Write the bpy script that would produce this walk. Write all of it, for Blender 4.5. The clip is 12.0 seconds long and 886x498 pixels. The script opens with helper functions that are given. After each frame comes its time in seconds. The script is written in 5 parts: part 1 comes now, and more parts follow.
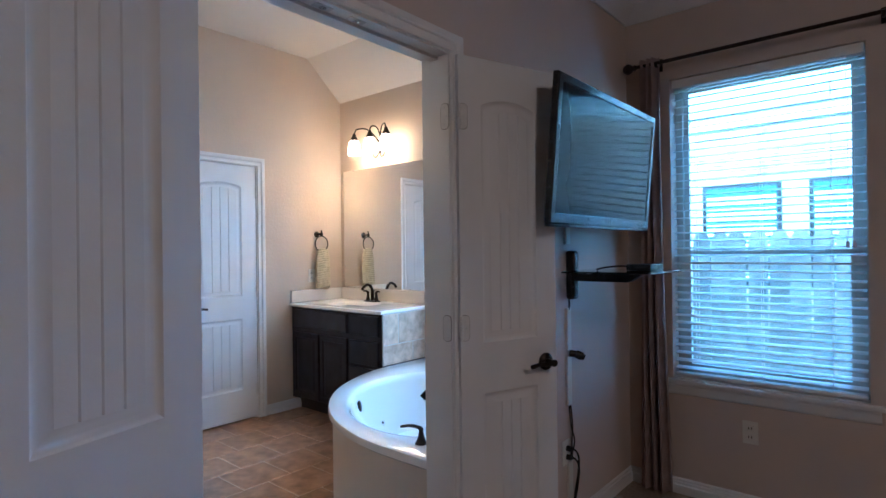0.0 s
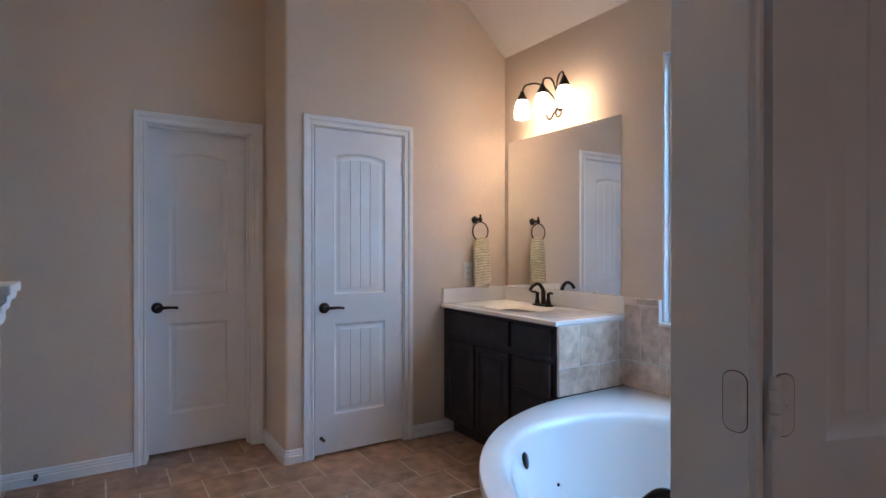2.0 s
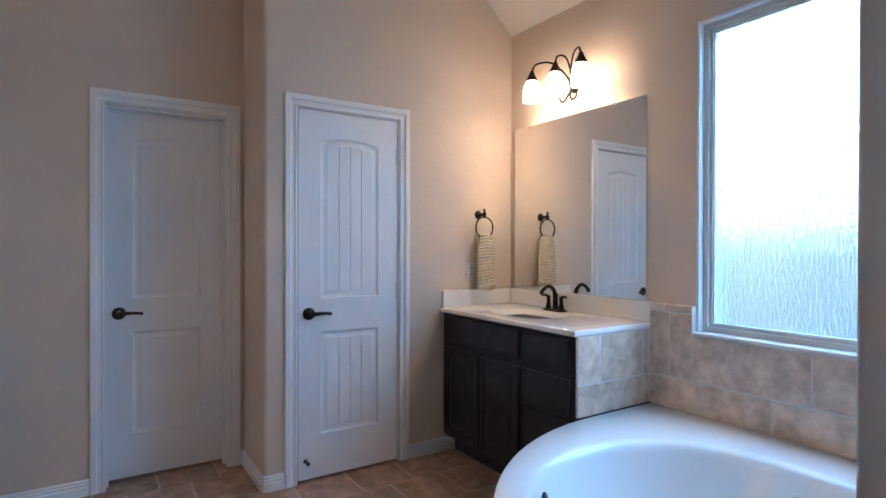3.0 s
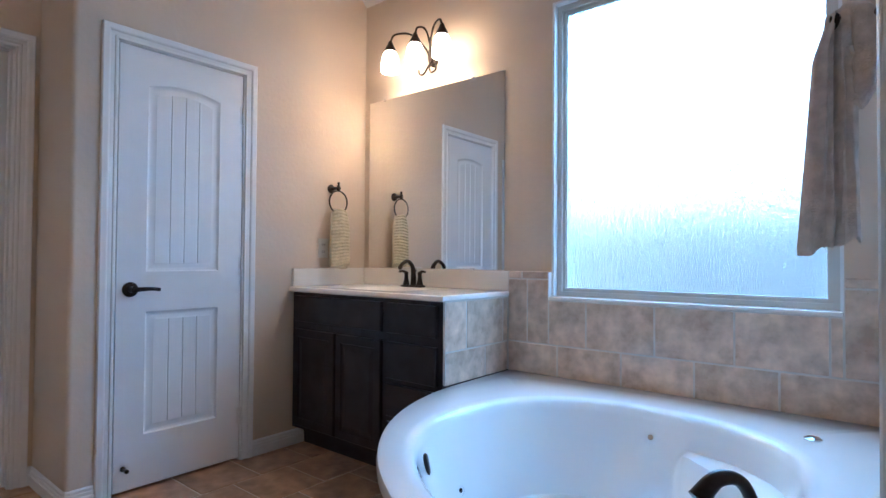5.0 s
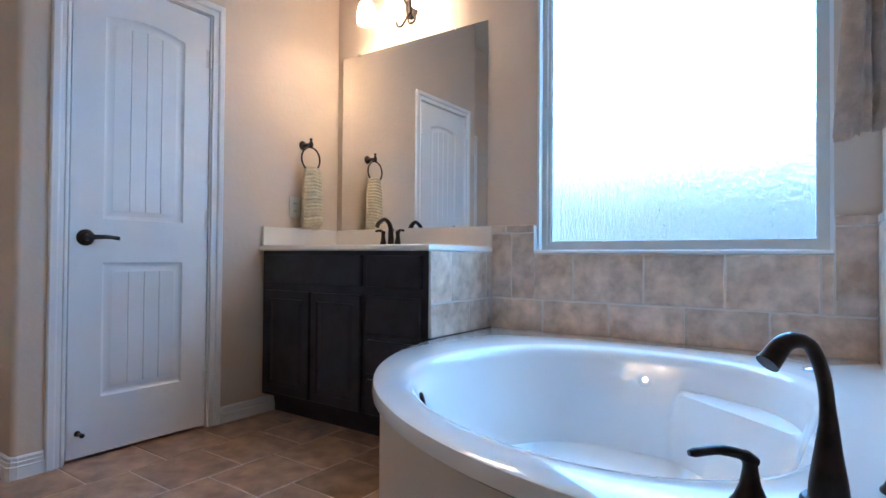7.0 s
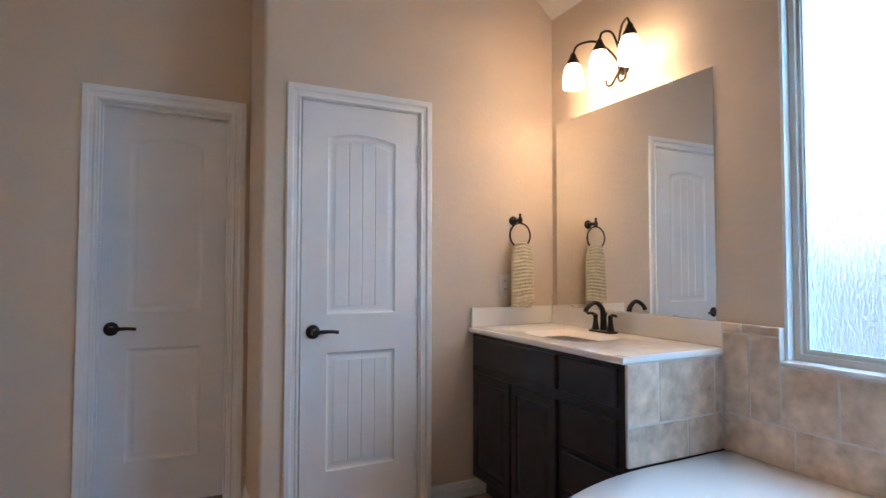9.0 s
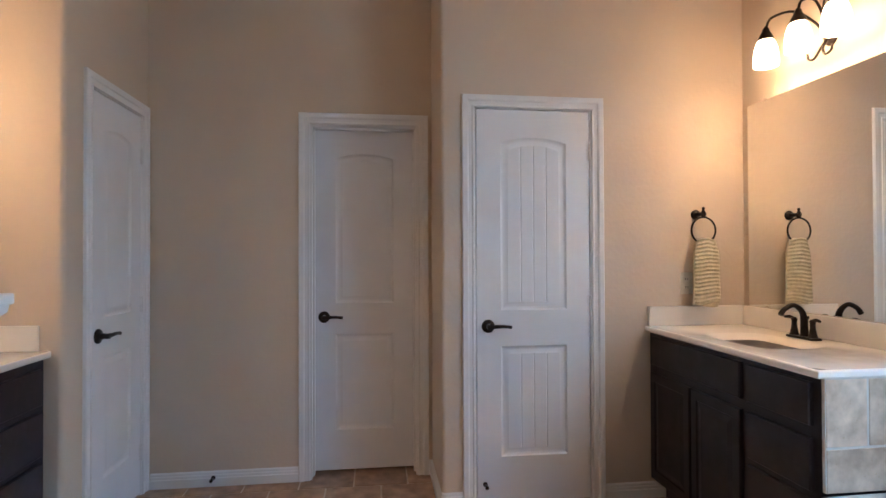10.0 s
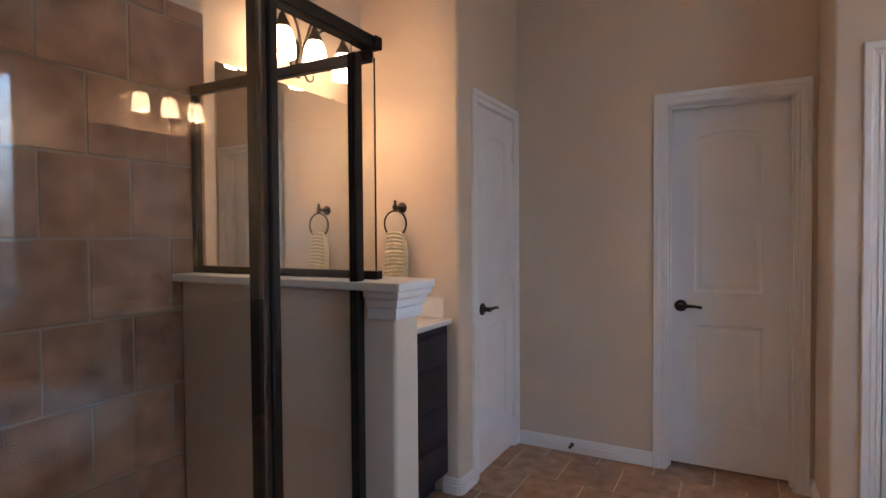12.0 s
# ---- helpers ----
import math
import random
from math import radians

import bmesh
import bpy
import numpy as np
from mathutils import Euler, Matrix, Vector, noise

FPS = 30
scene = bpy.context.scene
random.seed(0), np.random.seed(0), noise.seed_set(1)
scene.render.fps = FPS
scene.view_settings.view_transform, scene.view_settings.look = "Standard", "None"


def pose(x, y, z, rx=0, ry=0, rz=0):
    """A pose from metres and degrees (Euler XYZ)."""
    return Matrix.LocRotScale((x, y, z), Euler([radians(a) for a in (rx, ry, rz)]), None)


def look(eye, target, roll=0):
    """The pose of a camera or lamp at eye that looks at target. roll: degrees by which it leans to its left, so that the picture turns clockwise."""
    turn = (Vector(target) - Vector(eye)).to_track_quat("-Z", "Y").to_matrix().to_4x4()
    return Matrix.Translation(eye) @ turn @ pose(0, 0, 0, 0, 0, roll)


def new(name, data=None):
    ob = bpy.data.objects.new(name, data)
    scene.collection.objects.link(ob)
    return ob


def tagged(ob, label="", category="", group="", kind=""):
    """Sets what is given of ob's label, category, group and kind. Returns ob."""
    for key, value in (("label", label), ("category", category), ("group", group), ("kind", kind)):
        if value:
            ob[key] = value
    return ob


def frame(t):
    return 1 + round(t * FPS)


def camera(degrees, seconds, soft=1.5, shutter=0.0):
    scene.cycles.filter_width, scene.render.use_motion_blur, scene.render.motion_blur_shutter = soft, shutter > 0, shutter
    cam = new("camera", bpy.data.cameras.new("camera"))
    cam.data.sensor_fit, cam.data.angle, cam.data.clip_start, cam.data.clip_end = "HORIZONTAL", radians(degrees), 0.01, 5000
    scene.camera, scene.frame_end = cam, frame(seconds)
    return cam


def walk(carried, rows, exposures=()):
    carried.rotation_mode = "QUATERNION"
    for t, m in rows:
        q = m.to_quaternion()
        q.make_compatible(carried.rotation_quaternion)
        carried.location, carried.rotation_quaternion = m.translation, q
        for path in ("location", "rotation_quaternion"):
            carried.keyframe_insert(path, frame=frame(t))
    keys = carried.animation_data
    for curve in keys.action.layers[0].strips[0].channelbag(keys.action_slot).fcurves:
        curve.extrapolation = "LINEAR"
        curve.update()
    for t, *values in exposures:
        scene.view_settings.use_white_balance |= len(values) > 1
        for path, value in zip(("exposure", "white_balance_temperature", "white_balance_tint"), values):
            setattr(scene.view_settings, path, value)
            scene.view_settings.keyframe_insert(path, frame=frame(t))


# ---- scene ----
cam = camera(78.2, 12.0)
PATH = [
    (0, (0.080, -0.219, 1.337), (-1.216, 1.304, 1.343), -0.7),
    (0.5, (-0.057, -0.093, 1.318), (-1.464, 1.328, 1.317), -0.6),
    (1, (-0.234, 0.135, 1.329), (-1.787, 1.396, 1.322), -0.2),
    (1.5, (-0.444, 0.300, 1.285), (-2.108, 1.410, 1.287), -0.1),
    (2, (-0.707, 0.454, 1.292), (-2.399, 1.520, 1.288), -0.0),
    (2.5, (-0.901, 0.562, 1.279), (-2.590, 1.633, 1.275), 0.0),
    (2.7, (-0.971, 0.639, 1.292), (-2.667, 1.699, 1.281), 0.1),
    (4.3, (-1.262, 0.625, 1.206), (-2.662, 2.053, 1.221), 0.4),
    (4.5, (-1.291, 0.608, 1.159), (-2.632, 2.092, 1.184), 0.4),
    (5, (-1.282, 0.614, 1.067), (-2.551, 2.160, 1.105), 0.4),
    (5.5, (-1.308, 0.607, 0.970), (-2.504, 2.210, 1.002), 0.5),
    (6, (-1.323, 0.600, 0.879), (-2.477, 2.233, 0.916), 0.4),
    (6.5, (-1.359, 0.592, 0.832), (-2.492, 2.240, 0.862), 0.5),
    (6.7, (-1.398, 0.587, 0.831), (-2.515, 2.246, 0.859), 0.4),
    (8.3, (-1.507, 0.978, 1.112), (-3.056, 2.241, 1.173), 0.4),
    (8.5, (-1.483, 0.976, 1.138), (-3.098, 2.154, 1.208), 0.2),
    (9, (-1.334, 1.021, 1.223), (-3.124, 1.911, 1.295), 0.1),
    (9.5, (-1.273, 1.041, 1.241), (-3.173, 1.661, 1.312), 0.1),
    (10, (-1.206, 1.050, 1.284), (-3.190, 1.301, 1.307), -0.2),
    (10.5, (-1.142, 1.009, 1.321), (-3.138, 0.888, 1.307), -0.3),
    (11, (-1.127, 1.023, 1.340), (-3.076, 0.578, 1.300), -0.4),
    (11.3, (-1.120, 1.035, 1.347), (-3.021, 0.415, 1.301), -0.4),
    (11.5, (-1.115, 1.039, 1.344), (-2.979, 0.316, 1.298), -0.4),
    (12, (-1.128, 1.045, 1.328), (-2.885, 0.092, 1.279), -0.4),
]
EXPOSURES = [(0.0, 4.85, 4650, 11), (1.0, 4.83, 4850, 15), (2.0, 4.40, 4950, 16), (2.5, 4.52, 4850, 15), (4.5, 4.55, 4700, 14), (6.5, 4.62, 4700, 13), (8.5, 4.60, 5150, 15), (10.0, 4.54, 5720, 18), (11.0, 4.39, 5900, 23), (12.0, 4.36, 6100, 25)]
walk(cam, [(t, look(eye, target, roll)) for t, eye, target, roll in PATH], EXPOSURES)

# ---- world and lights ----
world = bpy.data.worlds.new("world")
scene.world = world
world.use_nodes = True
wn = world.node_tree
sky = wn.nodes.new("ShaderNodeTexSky")
sky.sky_type = "NISHITA"
sky.sun_disc = False
sky.sun_elevation, sky.sun_rotation = radians(35), radians(200)
sky.air_density, sky.dust_density = 1.3, 0.8
wn.links.new(sky.outputs[0], wn.nodes["Background"].inputs[0])
wn.nodes["Background"].inputs[1].default_value = 0.15
sun_data = bpy.data.lights.new("sun", "SUN")
sun_data.energy, sun_data.angle, sun_data.color = 0.6, radians(15), (1.0, 0.96, 0.9)
sun = new("sun", sun_data)
sun.matrix_world = look((0, -8, 6), (0, 0, 0))
# area lamp added just outside the bath window, for stronger skylight over the fence
day_data = bpy.data.lights.new("window_daylight", "AREA")
day_data.shape, day_data.size, day_data.size_y = "RECTANGLE", 1.6, 1.0
day_data.energy, day_data.color = 1.03, (0.68, 0.90, 1.0)
day = new("window_daylight", day_data)
day.matrix_world = look((-2.0, 3.50, 1.95), (-2.0, 2.90, 1.20))

# glow of the fill dome added out of view in the bedroom
FILL_GLOW = 2.6
LAMP_WATTS = 0.135
LAMP_COLOR = (1.0, 0.70, 0.36)


# ---- materials ----
def mat(name, color, rough=0.5, metal=0.0, var=0.06, scale=6.0, bump=0.0, bump_scale=60.0, coat=0.0, spec=0.5, dark=None, sheen=0.0, per_object=0.0):
    """Painted or solid surface: two scales of variation, optional fine relief."""
    m = bpy.data.materials.new(name)
    m.use_nodes = True
    t = m.node_tree
    b = t.nodes["Principled BSDF"]
    b.inputs["Roughness"].default_value = rough
    b.inputs["Metallic"].default_value = metal
    b.inputs["Coat Weight"].default_value = coat
    b.inputs["Coat Roughness"].default_value = 0.08
    b.inputs["Specular IOR Level"].default_value = spec
    b.inputs["Sheen Weight"].default_value = sheen
    co = t.nodes.new("ShaderNodeTexCoord")
    n1 = t.nodes.new("ShaderNodeTexNoise")
    n1.inputs["Scale"].default_value = scale
    n1.inputs["Detail"].default_value = 6
    where = co.outputs["Object"]
    if per_object:
        seed = t.nodes.new("ShaderNodeObjectInfo")
        far = t.nodes.new("ShaderNodeVectorMath")
        far.operation = "MULTIPLY_ADD"
        far.inputs[1].default_value, far.inputs[2].default_value = (1, 1, 1), (0, 0, 0)
        t.links.new(co.outputs["Object"], far.inputs[0])
        spread = t.nodes.new("ShaderNodeVectorMath")
        spread.operation = "SCALE"
        spread.inputs[0].default_value = (37.0, 53.0, 71.0)
        t.links.new(seed.outputs["Random"], spread.inputs["Scale"])
        t.links.new(spread.outputs[0], far.inputs[2])
        where = far.outputs[0]
    t.links.new(where, n1.inputs["Vector"])
    ramp = t.nodes.new("ShaderNodeValToRGB")
    c2 = dark if dark else tuple(c * (1 - 2 * var) for c in color)
    c1 = tuple(min(1.0, c * (1 + var)) for c in color)
    ramp.color_ramp.elements[0].position, ramp.color_ramp.elements[1].position = 0.3, 0.72
    ramp.color_ramp.elements[0].color, ramp.color_ramp.elements[1].color = (*c2, 1), (*c1, 1)
    t.links.new(n1.outputs["Fac"], ramp.inputs[0])
    last = ramp.outputs[0]
    if per_object:
        info = t.nodes.new("ShaderNodeObjectInfo")
        mr = t.nodes.new("ShaderNodeMapRange")
        mr.inputs["To Min"].default_value, mr.inputs["To Max"].default_value = 1 - per_object, 1 + per_object
        t.links.new(info.outputs["Random"], mr.inputs["Value"])
        hsv = t.nodes.new("ShaderNodeHueSaturation")
        t.links.new(mr.outputs[0], hsv.inputs["Value"])
        t.links.new(last, hsv.inputs["Color"])
        last = hsv.outputs[0]
    t.links.new(last, b.inputs["Base Color"])
    n3 = t.nodes.new("ShaderNodeTexNoise")
    n3.inputs["Scale"].default_value = scale * 3
    t.links.new(co.outputs["Object"], n3.inputs["Vector"])
    rr = t.nodes.new("ShaderNodeMapRange")
    rr.inputs["To Min"].default_value, rr.inputs["To Max"].default_value = max(0.02, rough - 0.07), min(1, rough + 0.07)
    t.links.new(n3.outputs["Fac"], rr.inputs["Value"])
    t.links.new(rr.outputs[0], b.inputs["Roughness"])
    if bump:
        n2 = t.nodes.new("ShaderNodeTexNoise")
        n2.inputs["Scale"].default_value = bump_scale
        n2.inputs["Detail"].default_value = 4
        t.links.new(co.outputs["Object"], n2.inputs["Vector"])
        bp = t.nodes.new("ShaderNodeBump")
        bp.inputs["Strength"].default_value = bump
        bp.inputs["Distance"].default_value = 0.004
        t.links.new(n2.outputs["Fac"], bp.inputs["Height"])
        t.links.new(bp.outputs[0], b.inputs["Normal"])
    return m


def glass_mat(name, rough=0.0, color=(1, 1, 1), bump=0.0, bump_scale=(1, 1, 1), relief=0.004):
    m = bpy.data.materials.new(name)
    m.use_nodes = True
    t = m.node_tree
    b = t.nodes["Principled BSDF"]
    b.inputs["Base Color"].default_value = (*color, 1)
    b.inputs["Transmission Weight"].default_value = 1.0
    b.inputs["Roughness"].default_value = rough
    b.inputs["IOR"].default_value = 1.45
    if bump:
        co = t.nodes.new("ShaderNodeTexCoord")
        mp = t.nodes.new("ShaderNodeMapping")
        mp.inputs["Scale"].default_value = bump_scale
        n = t.nodes.new("ShaderNodeTexNoise")
        n.inputs["Scale"].default_value = 1.0
        n.inputs["Detail"].default_value = 3
        bp = t.nodes.new("ShaderNodeBump")
        bp.inputs["Strength"].default_value = bump
        bp.inputs["Distance"].default_value = relief
        t.links.new(co.outputs["Object"], mp.inputs[0])
        t.links.new(mp.outputs[0], n.inputs["Vector"])
        t.links.new(n.outputs["Fac"], bp.inputs["Height"])
        t.links.new(bp.outputs[0], b.inputs["Normal"])
    return m


PAINT = mat("wall_paint", (0.63, 0.517, 0.405), 0.62, var=0.02, scale=2.5, bump=0.3, bump_scale=45)
PAINT_BED = mat("bedroom_paint", (0.60, 0.50, 0.44), 0.62, var=0.02, scale=2.5, bump=0.25, bump_scale=45)
CEIL = mat("ceiling_paint", (0.74, 0.68, 0.60), 0.75, var=0.02, scale=2.0, bump=0.15, bump_scale=60)
WHITE = mat("white_trim_paint", (0.78, 0.77, 0.76), 0.38, var=0.02, scale=4, bump=0.03, bump_scale=90)
DOORW = mat("white_door_paint", (0.76, 0.76, 0.77), 0.4, var=0.02, scale=5, bump=0.05, bump_scale=120)
FTILE = mat("floor_tile", (0.40, 0.242, 0.147), 0.32, var=0.22, scale=12, bump=0.08, bump_scale=30, dark=(0.205, 0.12, 0.075), per_object=0.12)
GROUT = mat("floor_grout", (0.62, 0.52, 0.42), 0.85, var=0.1, scale=20, bump=0.2, bump_scale=150)
WTILE = mat("wall_tile", (0.66, 0.515, 0.395), 0.3, var=0.2, scale=15, bump=0.06, bump_scale=40, dark=(0.44, 0.32, 0.23), per_object=0.08)
STILE = mat("shower_tile", (0.37, 0.205, 0.13), 0.15, var=0.2, scale=10, bump=0.03, bump_scale=40, dark=(0.215, 0.115, 0.072), per_object=0.1)
WGROUT = mat("wall_grout", (0.66, 0.61, 0.55), 0.8, var=0.06, scale=20, bump=0.15, bump_scale=150)
SGROUT = mat("shower_grout", (0.30, 0.22, 0.165), 0.85, var=0.08, scale=20, bump=0.15, bump_scale=150)
# dark colour put in for the recess line round each hinge
MORTISE = mat("hinge_recess_line", (0.10, 0.08, 0.07), 0.8, var=0.1, scale=20)
ESPRESSO = mat("espresso_wood", (0.021, 0.0165, 0.022), 0.42, spec=0.4, var=0.3, scale=9, bump=0.05, bump_scale=80)
MARBLE = mat("cultured_marble", (0.85, 0.80, 0.74), 0.18, var=0.02, scale=5, coat=0.3)
ACRYLIC = mat("tub_acrylic", (0.87, 0.88, 0.88), 0.10, var=0.01, scale=3, coat=0.6)
BRONZE = mat("oil_rubbed_bronze", (0.035, 0.026, 0.022), 0.33, metal=0.7, var=0.3, scale=30)
FRAMEBLK = mat("dark_bronze_frame", (0.018, 0.015, 0.014), 0.4, metal=0.4, var=0.2, scale=20)
CHROME = mat("chrome", (0.8, 0.8, 0.8), 0.12, metal=1.0, var=0.02, scale=10)
STEEL = mat("painted_hinge", (0.72, 0.71, 0.70), 0.35, var=0.04, scale=20)
BRONZE_HINGE = mat("hinge_steel", (0.55, 0.54, 0.53), 0.35, metal=0.6, var=0.05, scale=20)
TOWEL = mat("cream_towel", (0.64, 0.55, 0.36), 0.95, var=0.1, scale=40, bump=0.7, bump_scale=260, sheen=0.3)
TOWEL_D = mat("taupe_towel", (0.63, 0.54, 0.46), 0.95, var=0.1, scale=40, bump=0.7, bump_scale=260, sheen=0.3)
ALU = mat("almond_window_frame", (0.60, 0.56, 0.50), 0.4, var=0.03, scale=10)
FROST = glass_mat("rain_glass", 0.09, (0.70, 0.95, 1.0), 1.0, (110, 110, 34), 0.010)
BEDGLASS = glass_mat("blue_window_glass", 0.0, (0.52, 0.90, 1.0))
CLEAR = glass_mat("clear_glass", 0.0, (0.97, 0.99, 0.98))
MIRROR = mat("mirror_silver", (0.86, 0.87, 0.86), 0.0, metal=1.0, var=0.0, scale=1)
MIRROR.node_tree.nodes["Principled BSDF"].inputs["Roughness"].default_value = 0.0
for link in list(MIRROR.node_tree.nodes["Principled BSDF"].inputs["Roughness"].links):
    MIRROR.node_tree.links.remove(link)
BLACKP = mat("black_plastic", (0.012, 0.012, 0.013), 0.25, var=0.1, scale=12)
SCREEN = mat("screen_glass", (0.010, 0.011, 0.014), 0.09, var=0.05, scale=5, spec=0.07)
CARPET = mat("beige_carpet", (0.36, 0.30, 0.25), 0.95, var=0.15, scale=60, bump=0.9, bump_scale=300)
BLIND = mat("blind_slat", (0.80, 0.80, 0.78), 0.4, var=0.02, scale=8)
CURTAIN = mat("mauve_curtain", (0.54, 0.43, 0.42), 0.6, var=0.12, scale=14, bump=0.2, bump_scale=240, sheen=0.4)
IVORY = mat("ivory_plastic", (0.72, 0.69, 0.62), 0.35, var=0.03, scale=15)
BRICK = mat("brick", (0.34, 0.25, 0.20), 0.85, var=0.2, scale=12, bump=0.3, bump_scale=60, per_object=0.25)
MORTAR = mat("mortar", (0.42, 0.39, 0.36), 0.9, var=0.1, scale=20)
FENCEW = mat("fence_wood", (0.34, 0.27, 0.22), 0.85, var=0.2, scale=5, bump=0.3, bump_scale=50, per_object=0.15)
GRASS = mat("grass_ground", (0.08, 0.10, 0.04), 0.95, var=0.3, scale=4, bump=0.6, bump_scale=60)
ROOF = mat("roof_shingle", (0.34, 0.33, 0.31), 0.9, var=0.2, scale=12, bump=0.4, bump_scale=60)
HOUSEGLASS = mat("dark_window_glass", (0.05, 0.09, 0.11), 0.1, var=0.1, scale=3)

SHADE = bpy.data.materials.new("lit_shade_glass")
SHADE.use_nodes = True
_b = SHADE.node_tree.nodes["Principled BSDF"]
_b.inputs["Base Color"].default_value = (0.9, 0.85, 0.75, 1)
_b.inputs["Roughness"].default_value = 0.3
_b.inputs["Emission Color"].default_value = (1.0, 0.65, 0.32, 1)
_b.inputs["Emission Strength"].default_value = 0.95


# ---- mesh helpers ----
def obj(name, bm, material, smooth=False):
    me = bpy.data.meshes.new(name)
    bmesh.ops.recalc_face_normals(bm, faces=bm.faces)
    bm.to_mesh(me)
    bm.free()
    me.materials.append(material)
    if smooth:
        for p in me.polygons:
            p.use_smooth = True
        me.set_sharp_from_angle(angle=radians(38))
    return new(name, me)


def part(name, bm, material, parent, label="", smooth=False):
    ob = obj(name, bm, material, smooth)
    ob.parent = parent
    if label:
        ob["label"] = label
    return ob


def empty(name, m):
    e = new(name)
    e.empty_display_size = 0.1
    e.matrix_basis = m
    return e


def add_box(bm, x0, x1, y0, y1, z0, z1, bevel=0.0, seg=2):
    vs = [bm.verts.new((x, y, z)) for x in (x0, x1) for y in (y0, y1) for z in (z0, z1)]
    fs = [bm.faces.new([vs[i] for i in f]) for f in ((0, 1, 3, 2), (4, 6, 7, 5), (0, 4, 5, 1), (2, 3, 7, 6), (0, 2, 6, 4), (1, 5, 7, 3))]
    if bevel:
        es = list({e for f in fs for e in f.edges})
        bmesh.ops.bevel(bm, geom=es, offset=bevel, segments=seg, profile=0.5, affect="EDGES")
    return bm


def box(x0, x1, y0, y1, z0, z1, bevel=0.0, seg=2):
    return add_box(bmesh.new(), x0, x1, y0, y1, z0, z1, bevel, seg)


def add_lathe(bm, profile, m=Matrix(), n=24, cap=True):
    """Turned shape round local z; profile rows of (radius, z)."""
    rings = []
    for r, z in profile:
        rings.append([bm.verts.new(m @ Vector((r * math.cos(2 * math.pi * i / n), r * math.sin(2 * math.pi * i / n), z))) for i in range(n)])
    for a, b in zip(rings, rings[1:]):
        for i in range(n):
            bm.faces.new((a[i], a[(i + 1) % n], b[(i + 1) % n], b[i]))
    if cap:
        bm.faces.new(rings[0][::-1])
        bm.faces.new(rings[-1])
    return bm


def lathe(profile, m=Matrix(), n=24, cap=True):
    return add_lathe(bmesh.new(), profile, m, n, cap)


def add_tube(bm, pts, radii, n=12, flat=1.0, closed=False):
    """Round bar along pts; radii one number or one a point; flat squeezes it sideways."""
    pts = [Vector(p) for p in pts]
    if not isinstance(radii, (list, tuple)):
        radii = [radii] * len(pts)
    rings, up = [], Vector((0, 0, 1))
    count = len(pts)
    prev = None
    for i, p in enumerate(pts):
        a = pts[(i - 1) % count] if closed or i else p
        c = pts[(i + 1) % count] if closed or i < count - 1 else p
        d = (c - a).normalized()
        if prev is None:
            ref = up if abs(d.z) < 0.9 else Vector((1, 0, 0))
            u = d.cross(ref).normalized()
        else:
            u = (prev - d * prev.dot(d)).normalized()
        prev = u
        v = d.cross(u)
        r = radii[i]
        rings.append([bm.verts.new(p + u * (r * flat * math.cos(2 * math.pi * k / n)) + v * (r * math.sin(2 * math.pi * k / n))) for k in range(n)])
    pairs = list(zip(rings, rings[1:])) + ([(rings[-1], rings[0])] if closed else [])
    for a, b in pairs:
        for k in range(n):
            bm.faces.new((a[k], a[(k + 1) % n], b[(k + 1) % n], b[k]))
    if not closed:
        bm.faces.new(rings[0][::-1])
        bm.faces.new(rings[-1])
    return bm


def tube(pts, radii, n=12, flat=1.0, closed=False):
    return add_tube(bmesh.new(), pts, radii, n, flat, closed)


def spline(pts, k=8):
    """Catmull-Rom points through pts."""
    p = [Vector(q) for q in pts]
    p = [p[0] * 2 - p[1]] + p + [p[-1] * 2 - p[-2]]
    out = []
    for i in range(1, len(p) - 2):
        for j in range(k):
            t = j / k
            out.append(0.5 * ((2 * p[i]) + (p[i + 1] - p[i - 1]) * t + (2 * p[i - 1] - 5 * p[i] + 4 * p[i + 1] - p[i + 2]) * t * t + (3 * p[i] - p[i - 1] - 3 * p[i + 1] + p[i + 2]) * t ** 3))
    out.append(p[-2])
    return out


def add_sweep(bm, profile, pts, closed_profile=True):
    """Profile rows of (out, up) along a level polyline; out is to the right of the way."""
    pts = [Vector(p) for p in pts]
    rings = []
    for i, p in enumerate(pts):
        d0 = (p - pts[i - 1]).normalized() if i else (pts[1] - p).normalized()
        d1 = (pts[i + 1] - p).normalized() if i < len(pts) - 1 else d0
        n0, n1 = Vector((d0.y, -d0.x, 0)), Vector((d1.y, -d1.x, 0))
        n = (n0 + n1)
        n = n / max(0.2, n.length_squared / 2)
        rings.append([bm.verts.new(p + n * o + Vector((0, 0, u))) for o, u in profile])
    k = len(profile)
    for a, b in zip(rings, rings[1:]):
        for i in range(k if closed_profile else k - 1):
            bm.faces.new((a[i], a[(i + 1) % k], b[(i + 1) % k], b[i]))
    if closed_profile:
        bm.faces.new(rings[0][::-1])
        bm.faces.new(rings[-1])
    return bm


def structure(name, bm, material, label, category, smooth=False):
    return tagged(obj(name, bm, material, smooth), label, category, kind="structure")


